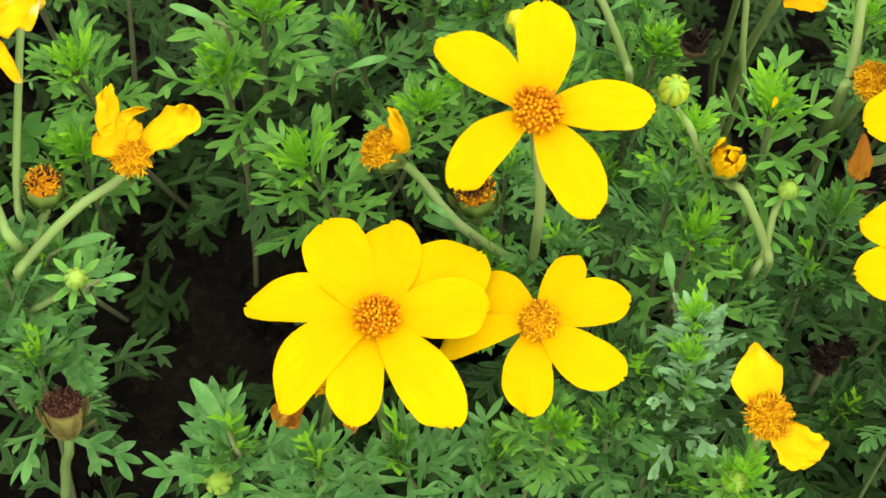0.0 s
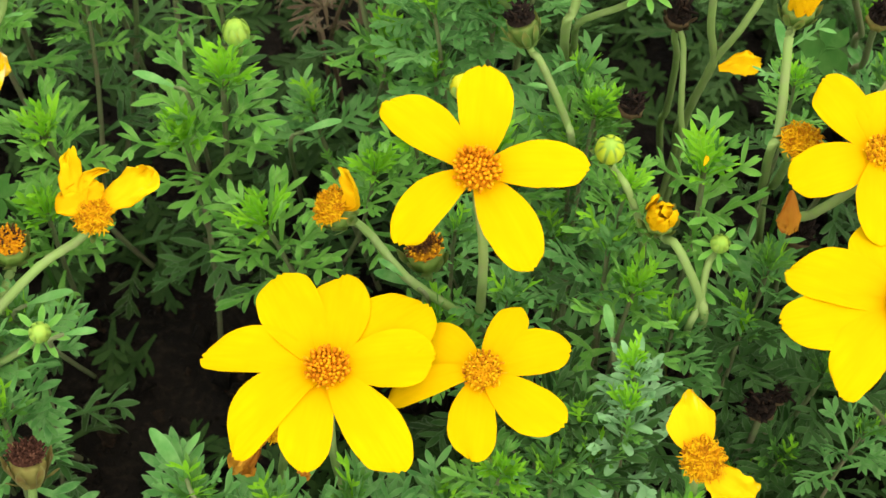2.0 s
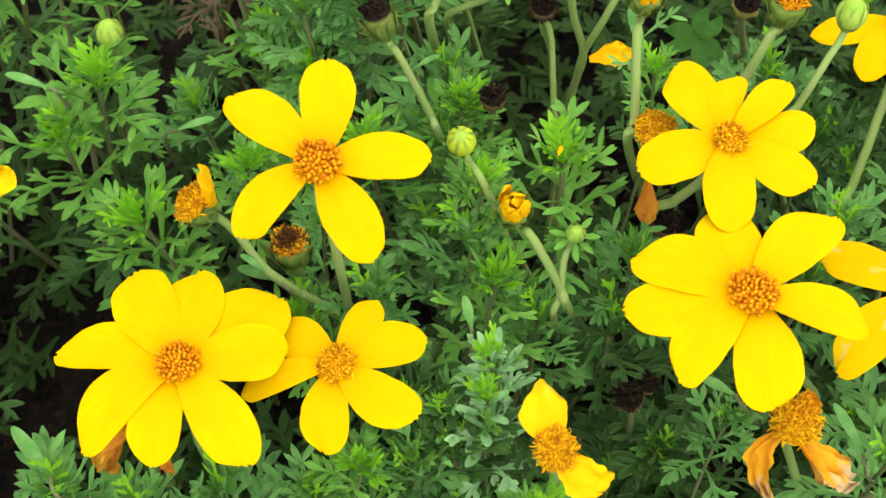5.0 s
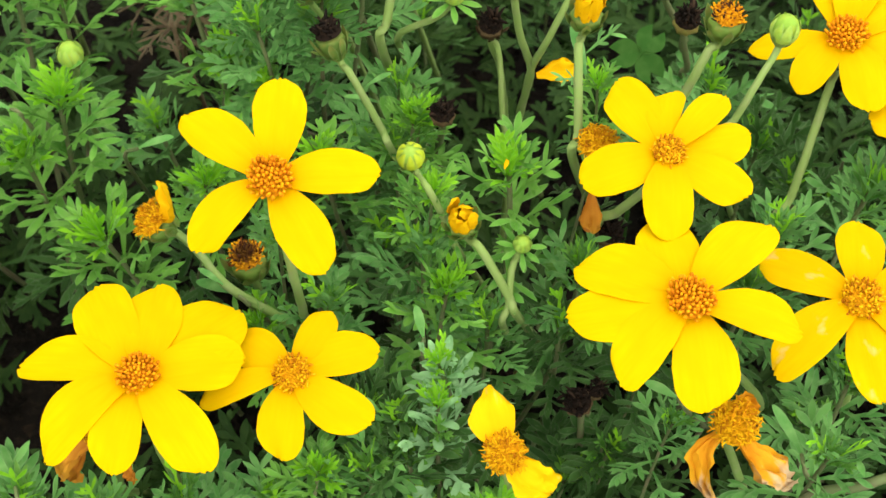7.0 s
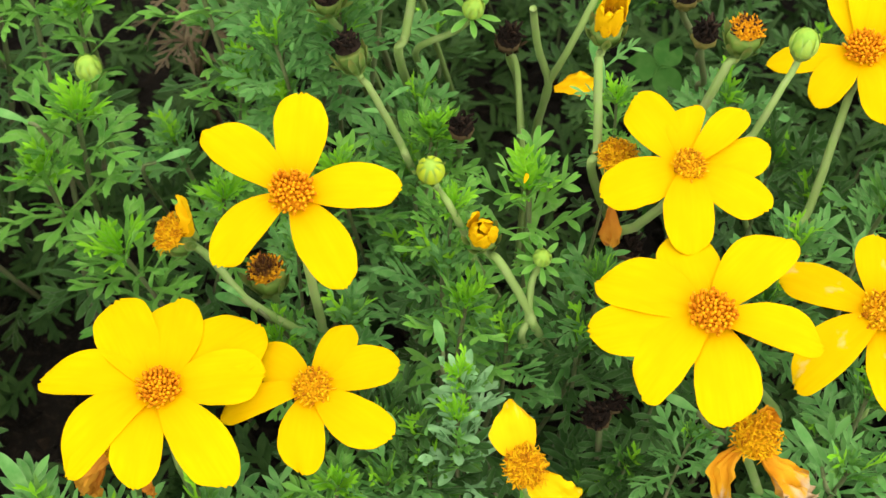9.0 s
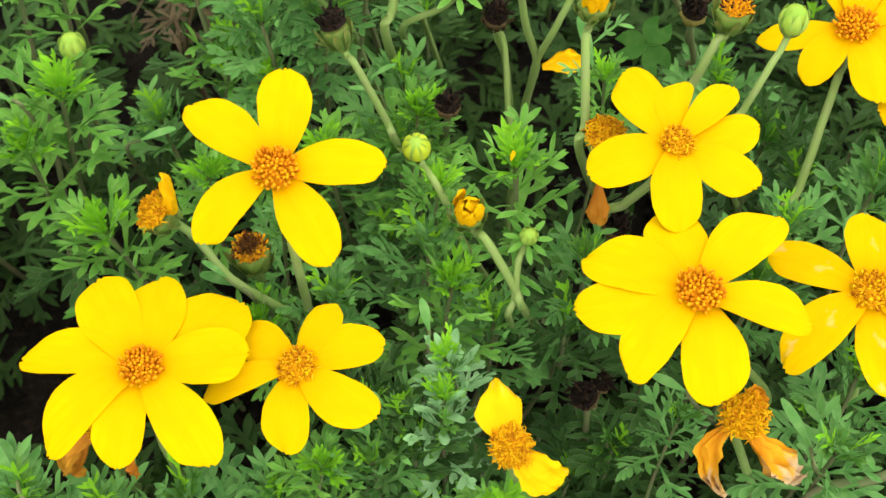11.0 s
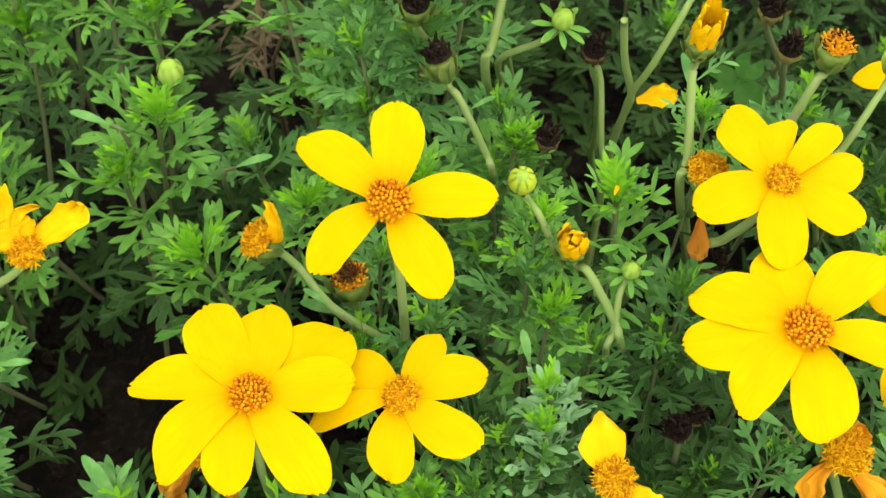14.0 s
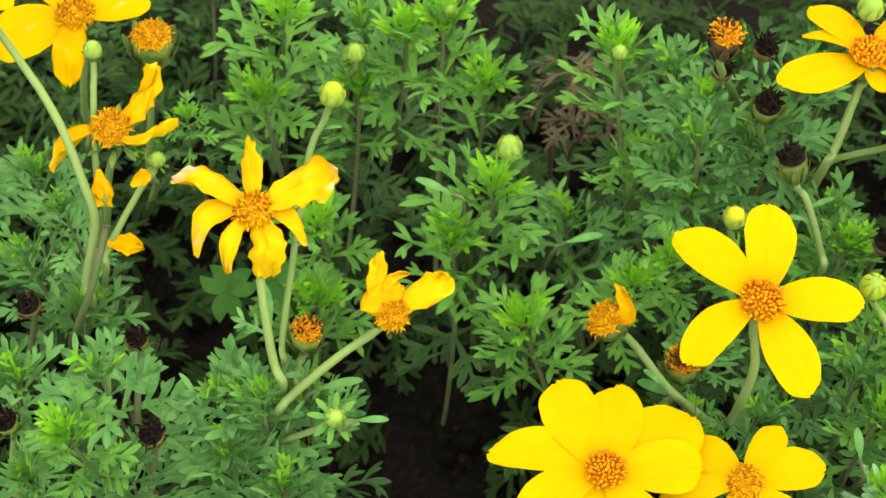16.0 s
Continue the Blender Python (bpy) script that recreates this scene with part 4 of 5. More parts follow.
head("spent_flower_head", "orange-rimmed brown flower head without petals", "seed head", (-0.1202, 0.0093, 0.0966), (0.1, -0.03, 1), [(-0.1220, 0.0050, 0.0879)],
     [],
     disc=0.0033, style="crust", disc_mat=DISC_MOTTLED, deep=2.0, cup=1.02, bract_count=7, seed=30, group="spent heads")
dark_head = head("dead_flower_head", "dead dark flower head in a green cup", "seed head", (-0.0226, 0.0452, 0.1245), (-0.3, 0.25, 1), [(-0.0183, 0.0406, 0.1174), (-0.0126, 0.0377, 0.1040)],
     [],
     disc=0.0031, style="dead", disc_mat=DISC_DEAD, calyx=CALYX, deep=1.9, bract_count=8, bract_spread=38, seed=41, stem_r=0.0007, stem_mat=STEM, group="dead heads")
stem_leaves(dark_head, [((-0.016, 0.046, 0.108), 20, 20, 0.6, False), ((-0.015, 0.045, 0.105), 190, 20, 0.6, False)])
head("dead_flower_head", "dead blackened flower head", "seed head", (-0.0001, 0.0377, 0.1095), (0, -0.2, 1), [(-0.0011, 0.0514, 0.0795)],
     [],
     disc=0.0028, style="dead", disc_mat=DISC_DEAD, calyx=CALYX_BROWN, deep=1.3, bract_count=0, bract_spread=20, seed=42, stem_r=0.0007, stem_mat=STEM_OLD, group="dead heads")
head("dead_flower_head", "dead blackened flower head", "seed head", (0.0276, -0.0095, 0.0739), (-0.2, -0.3, 1), [(0.0304, -0.0039, 0.0439)],
     [],
     disc=0.0032, style="dead", disc_mat=DISC_DEAD, calyx=CALYX_BROWN, deep=1.3, bract_count=0, bract_spread=20, seed=43, stem_r=0.0007, stem_mat=STEM_OLD, group="dead heads")
head("dead_flower_head", "dead blackened flower head", "seed head", (0.0313, -0.0060, 0.0729), (0.3, -0.1, 1), [(0.0349, -0.0034, 0.0429)],
     [],
     disc=0.0023, style="dead", disc_mat=DISC_DEAD, calyx=CALYX_BROWN, deep=1.3, bract_count=0, bract_spread=20, seed=44, stem_r=0.0007, stem_mat=STEM_OLD, group="dead heads")
head("dead_flower_head", "dead blackened flower head", "seed head", (0.0100, 0.0589, 0.1127), (0, -0.2, 1), [(0.0127, 0.0649, 0.0927), (0.0152, 0.0753, 0.0627)],
     [],
     disc=0.0028, style="dead", disc_mat=DISC_DEAD, calyx=CALYX_BROWN, deep=1.3, bract_count=7, bract_spread=20, seed=45, stem_r=0.0007, stem_mat=STEM, group="dead heads")
head("dead_flower_head", "dead blackened flower head", "seed head", (-0.0275, 0.0596, 0.1248), (0, -0.2, 1), [(-0.0227, 0.0740, 0.0948)],
     [],
     disc=0.0032, style="dead", disc_mat=DISC_DEAD, calyx=CALYX, deep=1.9, bract_count=7, bract_spread=38, seed=46, stem_r=0.0007, stem_mat=STEM, group="dead heads")
head("dead_flower_head", "dead blackened flower head", "seed head", (-0.1562, 0.0055, 0.0933), (0, -0.2, 1), [(-0.1557, -0.0007, 0.0852), (-0.1560, -0.0049, 0.0766)],
     [],
     disc=0.0025, style="dead", disc_mat=DISC_DEAD, calyx=CALYX_DRY, deep=1.3, bract_count=3, bract_spread=20, seed=47, stem_r=0.0007, stem_mat=STEM_OLD, group="dead heads")
head("dead_flower_head", "dead blackened flower head", "seed head", (-0.1825, 0.0133, 0.0902), (0, -0.2, 1), [(-0.1924, 0.0227, 0.0502)],
     [],
     disc=0.0028, style="dead", disc_mat=DISC_DEAD, calyx=CALYX_DRY, deep=1.3, bract_count=3, bract_spread=20, seed=48, stem_r=0.0007, stem_mat=STEM_OLD, group="dead heads")
head("dead_flower_head", "dead blackened flower head", "seed head", (-0.1506, -0.0118, 0.0841), (0, -0.2, 1), [(-0.1557, -0.0089, 0.0541)],
     [],
     disc=0.0029, style="dead", disc_mat=DISC_DEAD, calyx=CALYX_DRY, deep=1.3, bract_count=3, bract_spread=20, seed=49, stem_r=0.0007, stem_mat=STEM_OLD, group="dead heads")
head("dead_flower_head", "dead blackened flower head", "seed head", (-0.1811, -0.0136, 0.0866), (0, -0.2, 1), [(-0.1860, -0.0137, 0.0566)],
     [],
     disc=0.0029, style="dead", disc_mat=DISC_DEAD, calyx=CALYX, deep=1.9, bract_count=7, bract_spread=38, seed=50, stem_r=0.0007, stem_mat=STEM, group="dead heads")
head("dead_flower_head", "dead brown flower head in a ribbed green cup", "seed head", (-0.1136, -0.0281, 0.0802), (0, 0.4, 1), [(-0.1188, -0.0280, 0.0520), (-0.1245, -0.0280, 0.0200)],
     [],
     disc=0.0037, style="crust", disc_mat=DISC_RUST, calyx=CALYX_DRY, deep=1.9, bract_count=8, bract_spread=38, seed=51, stem_r=0.0009, stem_mat=STEM, group="dead heads")
head("dead_flower_head", "dead blackened flower head", "seed head", (0.0342, 0.0187, 0.0941), (0.2, -0.2, 1), [(0.0382, 0.0296, 0.0641)],
     [],
     disc=0.0030, style="dead", disc_mat=DISC_DEAD, calyx=CALYX_BROWN, deep=1.3, bract_count=0, bract_spread=20, seed=52, stem_r=0.0007, stem_mat=STEM_OLD, group="dead heads")
head("dead_flower_head", "dead blackened flower head", "seed head", (0.0515, 0.0609, 0.1122), (0, -0.2, 1), [(0.0566, 0.0742, 0.0822)],
     [],
     disc=0.0031, style="dead", disc_mat=DISC_DEAD, calyx=CALYX_DRY, deep=1.3, bract_count=0, bract_spread=20, seed=53, stem_r=0.0007, stem_mat=STEM_OLD, group="dead heads")
head("dead_flower_head", "dead blackened flower head", "seed head", (-0.0283, 0.0731, 0.1283), (0, -0.2, 1), [(-0.0231, 0.0886, 0.0983)],
     [],
     disc=0.0028, style="dead", disc_mat=DISC_DEAD, calyx=CALYX_DRY, deep=1.3, bract_count=3, bract_spread=20, seed=54, stem_r=0.0007, stem_mat=STEM_OLD, group="dead heads")
head("dead_flower_head", "dead blackened flower head", "seed head", (0.0474, 0.0677, 0.1170), (0, -0.2, 1), [(0.0558, 0.0793, 0.0870)],
     [],
     disc=0.0031, style="dead", disc_mat=DISC_DEAD, calyx=CALYX_DRY, deep=1.3, bract_count=3, bract_spread=20, seed=55, stem_r=0.0007, stem_mat=STEM_OLD, group="dead heads")
head("dead_flower_head", "dead blackened flower head", "seed head", (0.0300, 0.0631, 0.1327), (0, -0.2, 1), [(0.0274, 0.0586, 0.1258), (0.022, 0.055, 0.113), (0.019, 0.058, 0.1), (0.0183, 0.061, 0.088), (0.0175, 0.064, 0.075)],
     [],
     disc=0.0029, style="dead", disc_mat=DISC_DEAD, calyx=CALYX, deep=1.9, bract_count=8, bract_spread=38, seed=56, stem_r=0.0007, stem_mat=STEM, group="dead heads")
head("dead_flower_head", "dead blackened flower head", "seed head", (-0.0370, 0.0685, 0.1251), (0, -0.2, 1), [(-0.0341, 0.0857, 0.0951)],
     [],
     disc=0.0023, style="dead", disc_mat=DISC_DEAD, calyx=CALYX_DRY, deep=1.3, bract_count=3, bract_spread=20, seed=57, stem_r=0.0007, stem_mat=STEM_OLD, group="dead heads")
head("dead_flower_head", "dead blackened flower head", "seed head", (0.0127, 0.0016, 0.0669), (0, -0.2, 1), [(0.0138, 0.0071, 0.0369)],
     [],
     disc=0.0026, style="dead", disc_mat=DISC_DEAD, calyx=CALYX_DRY, deep=1.3, bract_count=3, bract_spread=20, seed=58, stem_r=0.0007, stem_mat=STEM_OLD, group="dead heads")
bud("green bud with yellow petals just showing", (-0.0062, 0.0187, 0.1192), (-0.05, -0.3, 1), [(-0.0024, 0.0145, 0.1131), (0.0018, 0.0140, 0.1002)], 0.0025, opening=-0.12, mat=BUD_TIP, core=BUD, seed=60)
bud("round pale green flower bud", (0.0154, 0.0071, 0.1066), (0.1, -0.3, 1), [(0.0134, 0.0045, 0.1011), (0.0130, 0.0016, 0.0934)], 0.0017, seed=61, spread=62, leafy=2.4)
bud("plump green bud in front of a yellow flower", (0.0661, 0.0406, 0.1311), (0.15, 0.2, 1), [(0.0623, 0.0352, 0.1243), (0.0578, 0.0312, 0.1151)], 0.0027, opening=0.3, seed=62, spread=15)
bud("round pale green flower bud", (-0.0815, 0.0632, 0.0990), (-0.1, 0.0, 1), [(-0.0829, 0.0666, 0.0870), (-0.0855, 0.0756, 0.0590)], 0.0027, seed=63)
tall_bud = bud("plump green bud on a long stem", (-0.1176, 0.0396, 0.1385), (0.18, -0.15, 1), [(-0.1222, 0.0353, 0.1246), (-0.1237, 0.0226, 0.1119), (-0.1254, 0.0084, 0.0944)], 0.0025, opening=0.3, core=BUD_TIP, seed=64, spread=15)
stem_leaves(tall_bud, [((-0.12, 0.039, 0.128), -5, 20, 0.45, False)])
bud("round green bud ringed by narrow bracts", (-0.1114, -0.0096, 0.0951), (0.25, -0.4, 1), [(-0.1159, -0.0084, 0.0871), (-0.1243, -0.0054, 0.0751)], 0.0019, seed=65, spread=62, leafy=2.4)
bud("green bud ringed by short bracts", (-0.1696, 0.0493, 0.1344), (0.05, 0.2, 1), [(-0.1692, 0.0425, 0.1258), (-0.1680, 0.0318, 0.1127)], 0.0018, seed=66, spread=30)
bud("round pale green flower bud", (-0.1217, 0.0881, 0.0987), (0, -0.2, 1), [(-0.1230, 0.0962, 0.0787)], 0.0020, seed=67)
bud("small yellowish bud behind a flower", (-0.0337, 0.0330, 0.1192), (0, -0.2, 1), [(-0.0273, 0.0431, 0.0892)], 0.0023, opening=0.3, core=BUD_YELLOW, seed=68)
bud("soft green bud among leaves", (-0.0265, -0.0226, 0.0727), (0, -0.4, 1), [(-0.0268, -0.0206, 0.0527)], 0.0019, seed=69, spread=62, leafy=2.4)
bud("round pale green flower bud", (0.0023, 0.0544, 0.1266), (0.2, -0.2, 1), [(-0.0020, 0.0589, 0.1146), (-0.0095, 0.0617, 0.1066), (-0.0087, 0.0734, 0.0866)], 0.0021, seed=70, spread=62, leafy=2.4)
bud("round pale green flower bud", (-0.1202, 0.0850, 0.1026), (0, -0.2, 1), [(-0.1240, 0.0936, 0.0826)], 0.0021, seed=71)
bud("round pale green flower bud", (-0.0985, 0.0946, 0.1094), (0, -0.2, 1), [(-0.0994, 0.1124, 0.0794)], 0.0015, seed=72)
bud("round pale green flower bud", (-0.0590, 0.0766, 0.1194), (0, -0.2, 1), [(-0.0544, 0.0910, 0.0894)], 0.0016, seed=73)
bud("round pale green flower bud", (-0.0860, -0.0358, 0.0672), (0, -0.3, 1), [(-0.0882, -0.0327, 0.0372)], 0.0024, seed=74, spread=62, leafy=2.4)
bud("round pale green flower bud", (0.0090, -0.0343, 0.0721), (0, -0.3, 1), [(0.0155, -0.0307, 0.0421)], 0.0022, seed=75, spread=62, leafy=2.4)
bud("small young green bud beside a wilted flower", (-0.1545, 0.0336, 0.1196), (0.2, -0.2, 1), [(-0.1585, 0.0296, 0.1130), (-0.1649, 0.0220, 0.1020)], 0.0016, seed=76, spread=60)
bud("round green bud behind a yellow flower", (-0.008, 0.077, 0.139), (0.1, -0.2, 1), [(-0.009000000000000001, 0.083, 0.10900000000000001)], 0.0026, opening=0.3, seed=77)
closed_flower("small orange-yellow flower folding shut over its centre", (0.0037, 0.0093, 0.1110), (-0.05, -0.3, 1), [(0.0072, 0.0054, 0.1074), (0.0130, 0.0021, 0.0957)], [(20, 0.0063, 0.0033), (75, 0.0067, 0.0033), (130, 0.0065, 0.0035), (185, 0.0056, 0.0033), (235, 0.0050, 0.0030), (285, 0.0052, 0.0033), (335, 0.0059, 0.0030)], 0.0027, 66, 0.5, seed=80)
closing_flower = closed_flower("closing orange flower with upright petals", (0.0272, 0.0379, 0.1389), (0.05, -0.15, 1), [(0.0258, 0.0343, 0.1318), (0.0265, 0.0272, 0.1162)], [(15, 0.0093, 0.0036), (80, 0.0102, 0.0036), (140, 0.0106, 0.0036), (200, 0.0085, 0.0034), (255, 0.0074, 0.0038), (305, 0.0089, 0.0034)], 0.0029, 76, 0.08, seed=81)
stem_leaves(closing_flower, [((0.028, 0.037, 0.122), 115, 45, 1.0, False), ((0.028, 0.039, 0.126), 20, 30, 0.7, True), ((0.028, 0.037, 0.12), 200, 20, 0.6, True)])
loose_petal("fallen orange-yellow petal caught among stems", (0.0203, 0.0574, 0.0984), (0, -0.4, 1), 10, 0.0092, 0.0055, 0.2, -0.2, PETAL_AGED, 0, 0.2, 0.2, 90)
loose_petal("dry orange petal hanging from a stem", (-0.1662, 0.0300, 0.1190), (0.2, -1, 0.3), -85, 0.0094, 0.0046, 0.2, -0.2, PETAL_AGED, 0, 0.2, 0.2, 91)
loose_petal("small curled orange petal on a bud stem", (-0.1586, 0.0267, 0.1186), (0, -0.6, 1), 35, 0.0048, 0.0035, 0.2, -0.2, PETAL_AGED, 0, 0.4, 0.2, 92)
loose_petal("yellow petal lodged between leaves", (-0.1649, 0.0221, 0.1040), (0, -0.4, 1), 0, 0.0079, 0.0045, 0.2, -0.2, PETAL_WORN, 0, 0.2, 0.2, 93)
loose_petal("dry orange-brown petal hanging under a flower head", (0.0289, 0.0168, 0.1108), (0.1, -1, 0.35), -86, 0.0101, 0.0044, 0.1, -0.1, PETAL_DRY, 30, 0.35, 0.2, 97)
loose_petal("dry brown petal hanging below a flower", (-0.0697, -0.0252, 0.0822), (-0.3, -1, 0.4), -110, 0.0088, 0.0033, 0.2, -0.2, PETAL_DRY, 40, 0.5, 0.3, 94)
loose_petal("shrivelled brown petal below a flower", (-0.0618, -0.0259, 0.0799), (0.1, -1, 0.4), -80, 0.0055, 0.0027, 0.2, -0.2, PETAL_DRY, 40, 0.5, 0.3, 95)
loose_petal("tiny orange petal scrap on the young leaves", (0.0119, 0.0189, 0.1150), (0, -0.5, 1), 70, 0.0020, 0.0009, 0.2, -0.2, PETAL_AGED, 0, 0.2, 0.2, 96)
head("wilted_flower", "withered orange head hidden below a flower", "flower", (-0.0665, -0.0232, 0.0855), (-0.2, -0.3, 1), [(-0.0681, -0.0190, 0.0555)],
     [(217.1, 0.0124, 0.0040, 0.1, -0.5, 0.000, 30, 0.5, 0.3)],
     disc=0.0028, petal_mat=PETAL_DRY, style="spikes", disc_mat=DISC_OPEN, seed=31, group="wilted flowers")
clover((-0.1432, 0.0313, 0.0764), (0, -0.5, 1), 150, 0.0068, 1)
clover((-0.1325, 0.0356, 0.0756), (0, -0.5, 1), 40, 0.0052, 2)
clover((0.0438, 0.0656, 0.0966), (0, -0.5, 1), 60, 0.0065, 3)
clover((-0.1408, -0.0042, 0.0553), (0, -0.5, 1), 90, 0.0049, 4)
bare_stem("pale green branching stem", [(0.014, 0.051, 0.13), (0.016, 0.055, 0.114), (0.019, 0.058, 0.1), (0.0183, 0.061, 0.088), (0.0175, 0.064, 0.075)], 0.00079, 0.00102, STEM)
bare_stem("pale arching stem near the soil", [(0.0897, -0.0284, 0.0800), (0.0814, -0.0301, 0.0769), (0.0736, -0.0292, 0.0718), (0.0689, -0.0303, 0.0597)], 0.00102, 0.00113, STEM_OLD)
bare_stem("purplish woody stem among leaves", [(-0.1638, 0.0214, 0.1111), (-0.1666, 0.0141, 0.1003), (-0.1718, 0.0123, 0.0858), (-0.1785, 0.0189, 0.0639)], 0.00079, 0.00102, STEM_OLD)
bare_stem("dull green stem beside dead heads", [(0.0104, 0.0589, 0.1092), (0.0121, 0.0577, 0.1042), (0.0131, 0.0518, 0.0907), (0.0147, 0.0505, 0.0785)], 0.0006, 0.0008, STEM)
single_leaf((-0.1171, 0.0002, 0.0887), 5, 20, 0.0108, 0.0023, LEAF_BLUE)
single_leaf((-0.1071, -0.0098, 0.0949), -3, 15, 0.0072, 0.0018, LEAF_BLUE)
single_leaf((-0.0837, -0.0302, 0.0768), 135, 35, 0.0122, 0.0029, LEAF_BLUE)
single_leaf((-0.0417, 0.0068, 0.0895), 172, 15, 0.0086, 0.0027, LEAF_BLUE)
single_leaf((0.0690, -0.0272, 0.0850), 128, 30, 0.0112, 0.0023, LEAF_BLUE)
single_leaf((-0.0038, -0.0056, 0.0922), 108, 40, 0.0069, 0.0020, LEAF_BLUE)
single_leaf((-0.0936, 0.0515, 0.0943), 175, 20, 0.0092, 0.0024, LEAF_BLUE)
single_leaf((-0.0668, 0.0464, 0.0870), 8, 15, 0.0087, 0.0022, LEAF_BLUE)
single_leaf((0.0460, -0.0159, 0.0868), 165, 20, 0.0077, 0.0024, LEAF_BLUE)
# shoots that stand out
grow(-0.0890, 0.0880, 0.0940, 52, 1.1, (-1, 1), 0)
grow(-0.0840, 0.0560, 0.0940, 79, 1.25, (4, 4), 3)
grow(-0.0930, 0.0480, 0.0830, 46, 1.15, (-6, 0), 0)
grow(-0.0490, 0.0710, 0.0900, 34, 1.0, (4, 6), 2)
grow(-0.0590, 0.0840, 0.1140, 281, 1.15, (-8, 3), 6)
grow(-0.0390, 0.0720, 0.1120, 30, 1.1, (1, 9), 4)
grow(-0.1430, 0.0810, 0.0900, 274, 1.2, (-1, 5), 0)
grow(-0.1200, 0.0880, 0.0880, 88, 1.0, (3, 1), 2)
grow(-0.1240, 0.0390, 0.0660, 109, 1.15, (-5, 1), 3)
grow(-0.0750, 0.0310, 0.0770, 328, 1.2, (-8, 10), 5)
grow(-0.0060, 0.0430, 0.1020, 139, 0.9, (0, 9), 2)
grow(-0.1090, 0.0950, 0.1020, 158, 1.2, (-2, -1), 6)
grow(0.0010, 0.0050, 0.0950, 148, 1.0, (-4, 8), 0)
grow(-0.0020, 0.0170, 0.1110, 310, 0.75, (3, -2), 5)
grow(0.0130, 0.0230, 0.1110, 198, 1.15, (2, 7), 3)
grow(-0.0040, 0.0140, 0.0960, 91, 1.05, (8, 0), 7)
grow(-0.0050, 0.0450, 0.1010, 143, 0.7, (-1, 4), 8)
grow(-0.0010, -0.0130, 0.0970, 280, 0.95, (-6, 10), 9)
grow(-0.0010, -0.0190, 0.0920, 153, 1.0, (4, 10), 9)
grow(-0.083, -0.031, 0.074, 20, 1.3, (4, 6), 1)
grow(0.0090, 0.0010, 0.0880, 216, 0.95, (-2, 3), 1)
grow(0.0240, 0.0060, 0.0790, 231, 0.95, (1, 3), 11)
grow(0.036, -0.009, 0.052, 22, 1.0, (0, 10), 10)
grow(-0.0090, 0.0520, 0.1020, 236, 0.9, (-6, -3), 1)
grow(-0.0150, -0.0270, 0.0800, 273, 1.05, (0, 5), 1)
grow(-0.0070, -0.0240, 0.0790, 175, 1.0, (7, 8), 10)
grow(-0.0240, -0.0290, 0.0820, 100, 0.8, (-4, 7), 2)
grow(-0.1390, 0.0940, 0.1040, 103, 1.15, (-6, 3), 3)
grow(-0.1000, 0.0940, 0.1080, 94, 1.2, (6, 1), 0)
grow(-0.1610, -0.0060, 0.0980, 301, 0.95, (3, 3), 7)
grow(-0.1650, -0.0200, 0.0960, 285, 1.0, (2, 7), 2)
grow(-0.1370, -0.0010, 0.0860, 101, 1.2, (-10, 0), 1)
grow(-0.1280, -0.0030, 0.0880, 31, 1.15, (2, -2), 4)
grow(-0.1190, 0.0010, 0.0840, 298, 1.0, (-1, 1), 1)
grow(-0.1360, -0.0100, 0.0760, 169, 1.15, (-1, -2), 1)
grow(-0.123, -0.014, 0.072, 235, 1.1, (-3, 1), 4)
grow(-0.1740, 0.0230, 0.0780, 182, 1.15, (-8, -3), 4)
grow(-0.1760, -0.0210, 0.0780, 165, 1.1, (2, -3), 4)
grow(-0.1560, -0.0150, 0.0780, 78, 0.9, (1, 2), 1)
grow(-0.0430, 0.0420, 0.0920, 317, 0.9, (5, 10), 3)
grow(-0.0110, 0.0430, 0.0900, 316, 0.9, (-6, 1), 1)
grow(-0.0260, 0.0690, 0.1120, 149, 1.0, (-2, 4), 1)
grow(-0.0170, 0.0790, 0.1120, 195, 1.1, (-4, 1), 4)
grow(-0.0450, 0.0830, 0.1100, 293, 1.0, (-3, 2), 7)
grow(-0.0670, 0.0650, 0.0740, 22, 1.1, (-8, 2), 1)
grow(-0.1210, 0.1010, 0.0980, 186, 1.1, (6, -1), 1)
grow(-0.021, 0.053, 0.07, 292, 1.0, (3, 1), 4)
grow(-0.1580, 0.0680, 0.0950, 106, 0.5, (-5, 4), 5)
grow(-0.1940, 0.0570, 0.0820, 58, 1.1, (5, 0), 1)
grow(-0.1910, 0.0330, 0.0800, 28, 1.1, (-7, -3), 4)
grow(-0.1790, 0.0340, 0.1000, 346, 0.7, (-3, 6), 1)
grow(-0.1260, 0.0550, 0.0750, 20, 1.15, (-4, 6), 3)
grow(-0.0160, -0.0150, 0.0800, 127, 1.0, (7, 6), 10)
grow(-0.0090, -0.0180, 0.0820, 62, 1.0, (2, -3), 4)
grow(-0.053, -0.028, 0.066, 209, 1.1, (8, 1), 7)
grow(-0.034, -0.028, 0.068, 103, 1.1, (-2, 4), 4)
grow(-0.068, -0.032, 0.07, 210, 1.1, (-1, 4), 1)
grow(0.0280, 0.0130, 0.0920, 127, 1.0, (5, 4), 4)
grow(-0.0510, 0.0370, 0.0880, 129, 0.9, (-7, 1), 3)
grow(-0.0230, 0.0060, 0.0880, 106, 0.9, (-1, 5), 7)
grow(-0.0340, 0.0210, 0.0900, 133, 0.8, (-1, 3), 1)
grow(-0.013, 0.0310, 0.0740, 26, 1.1, (-4, 2), 1)
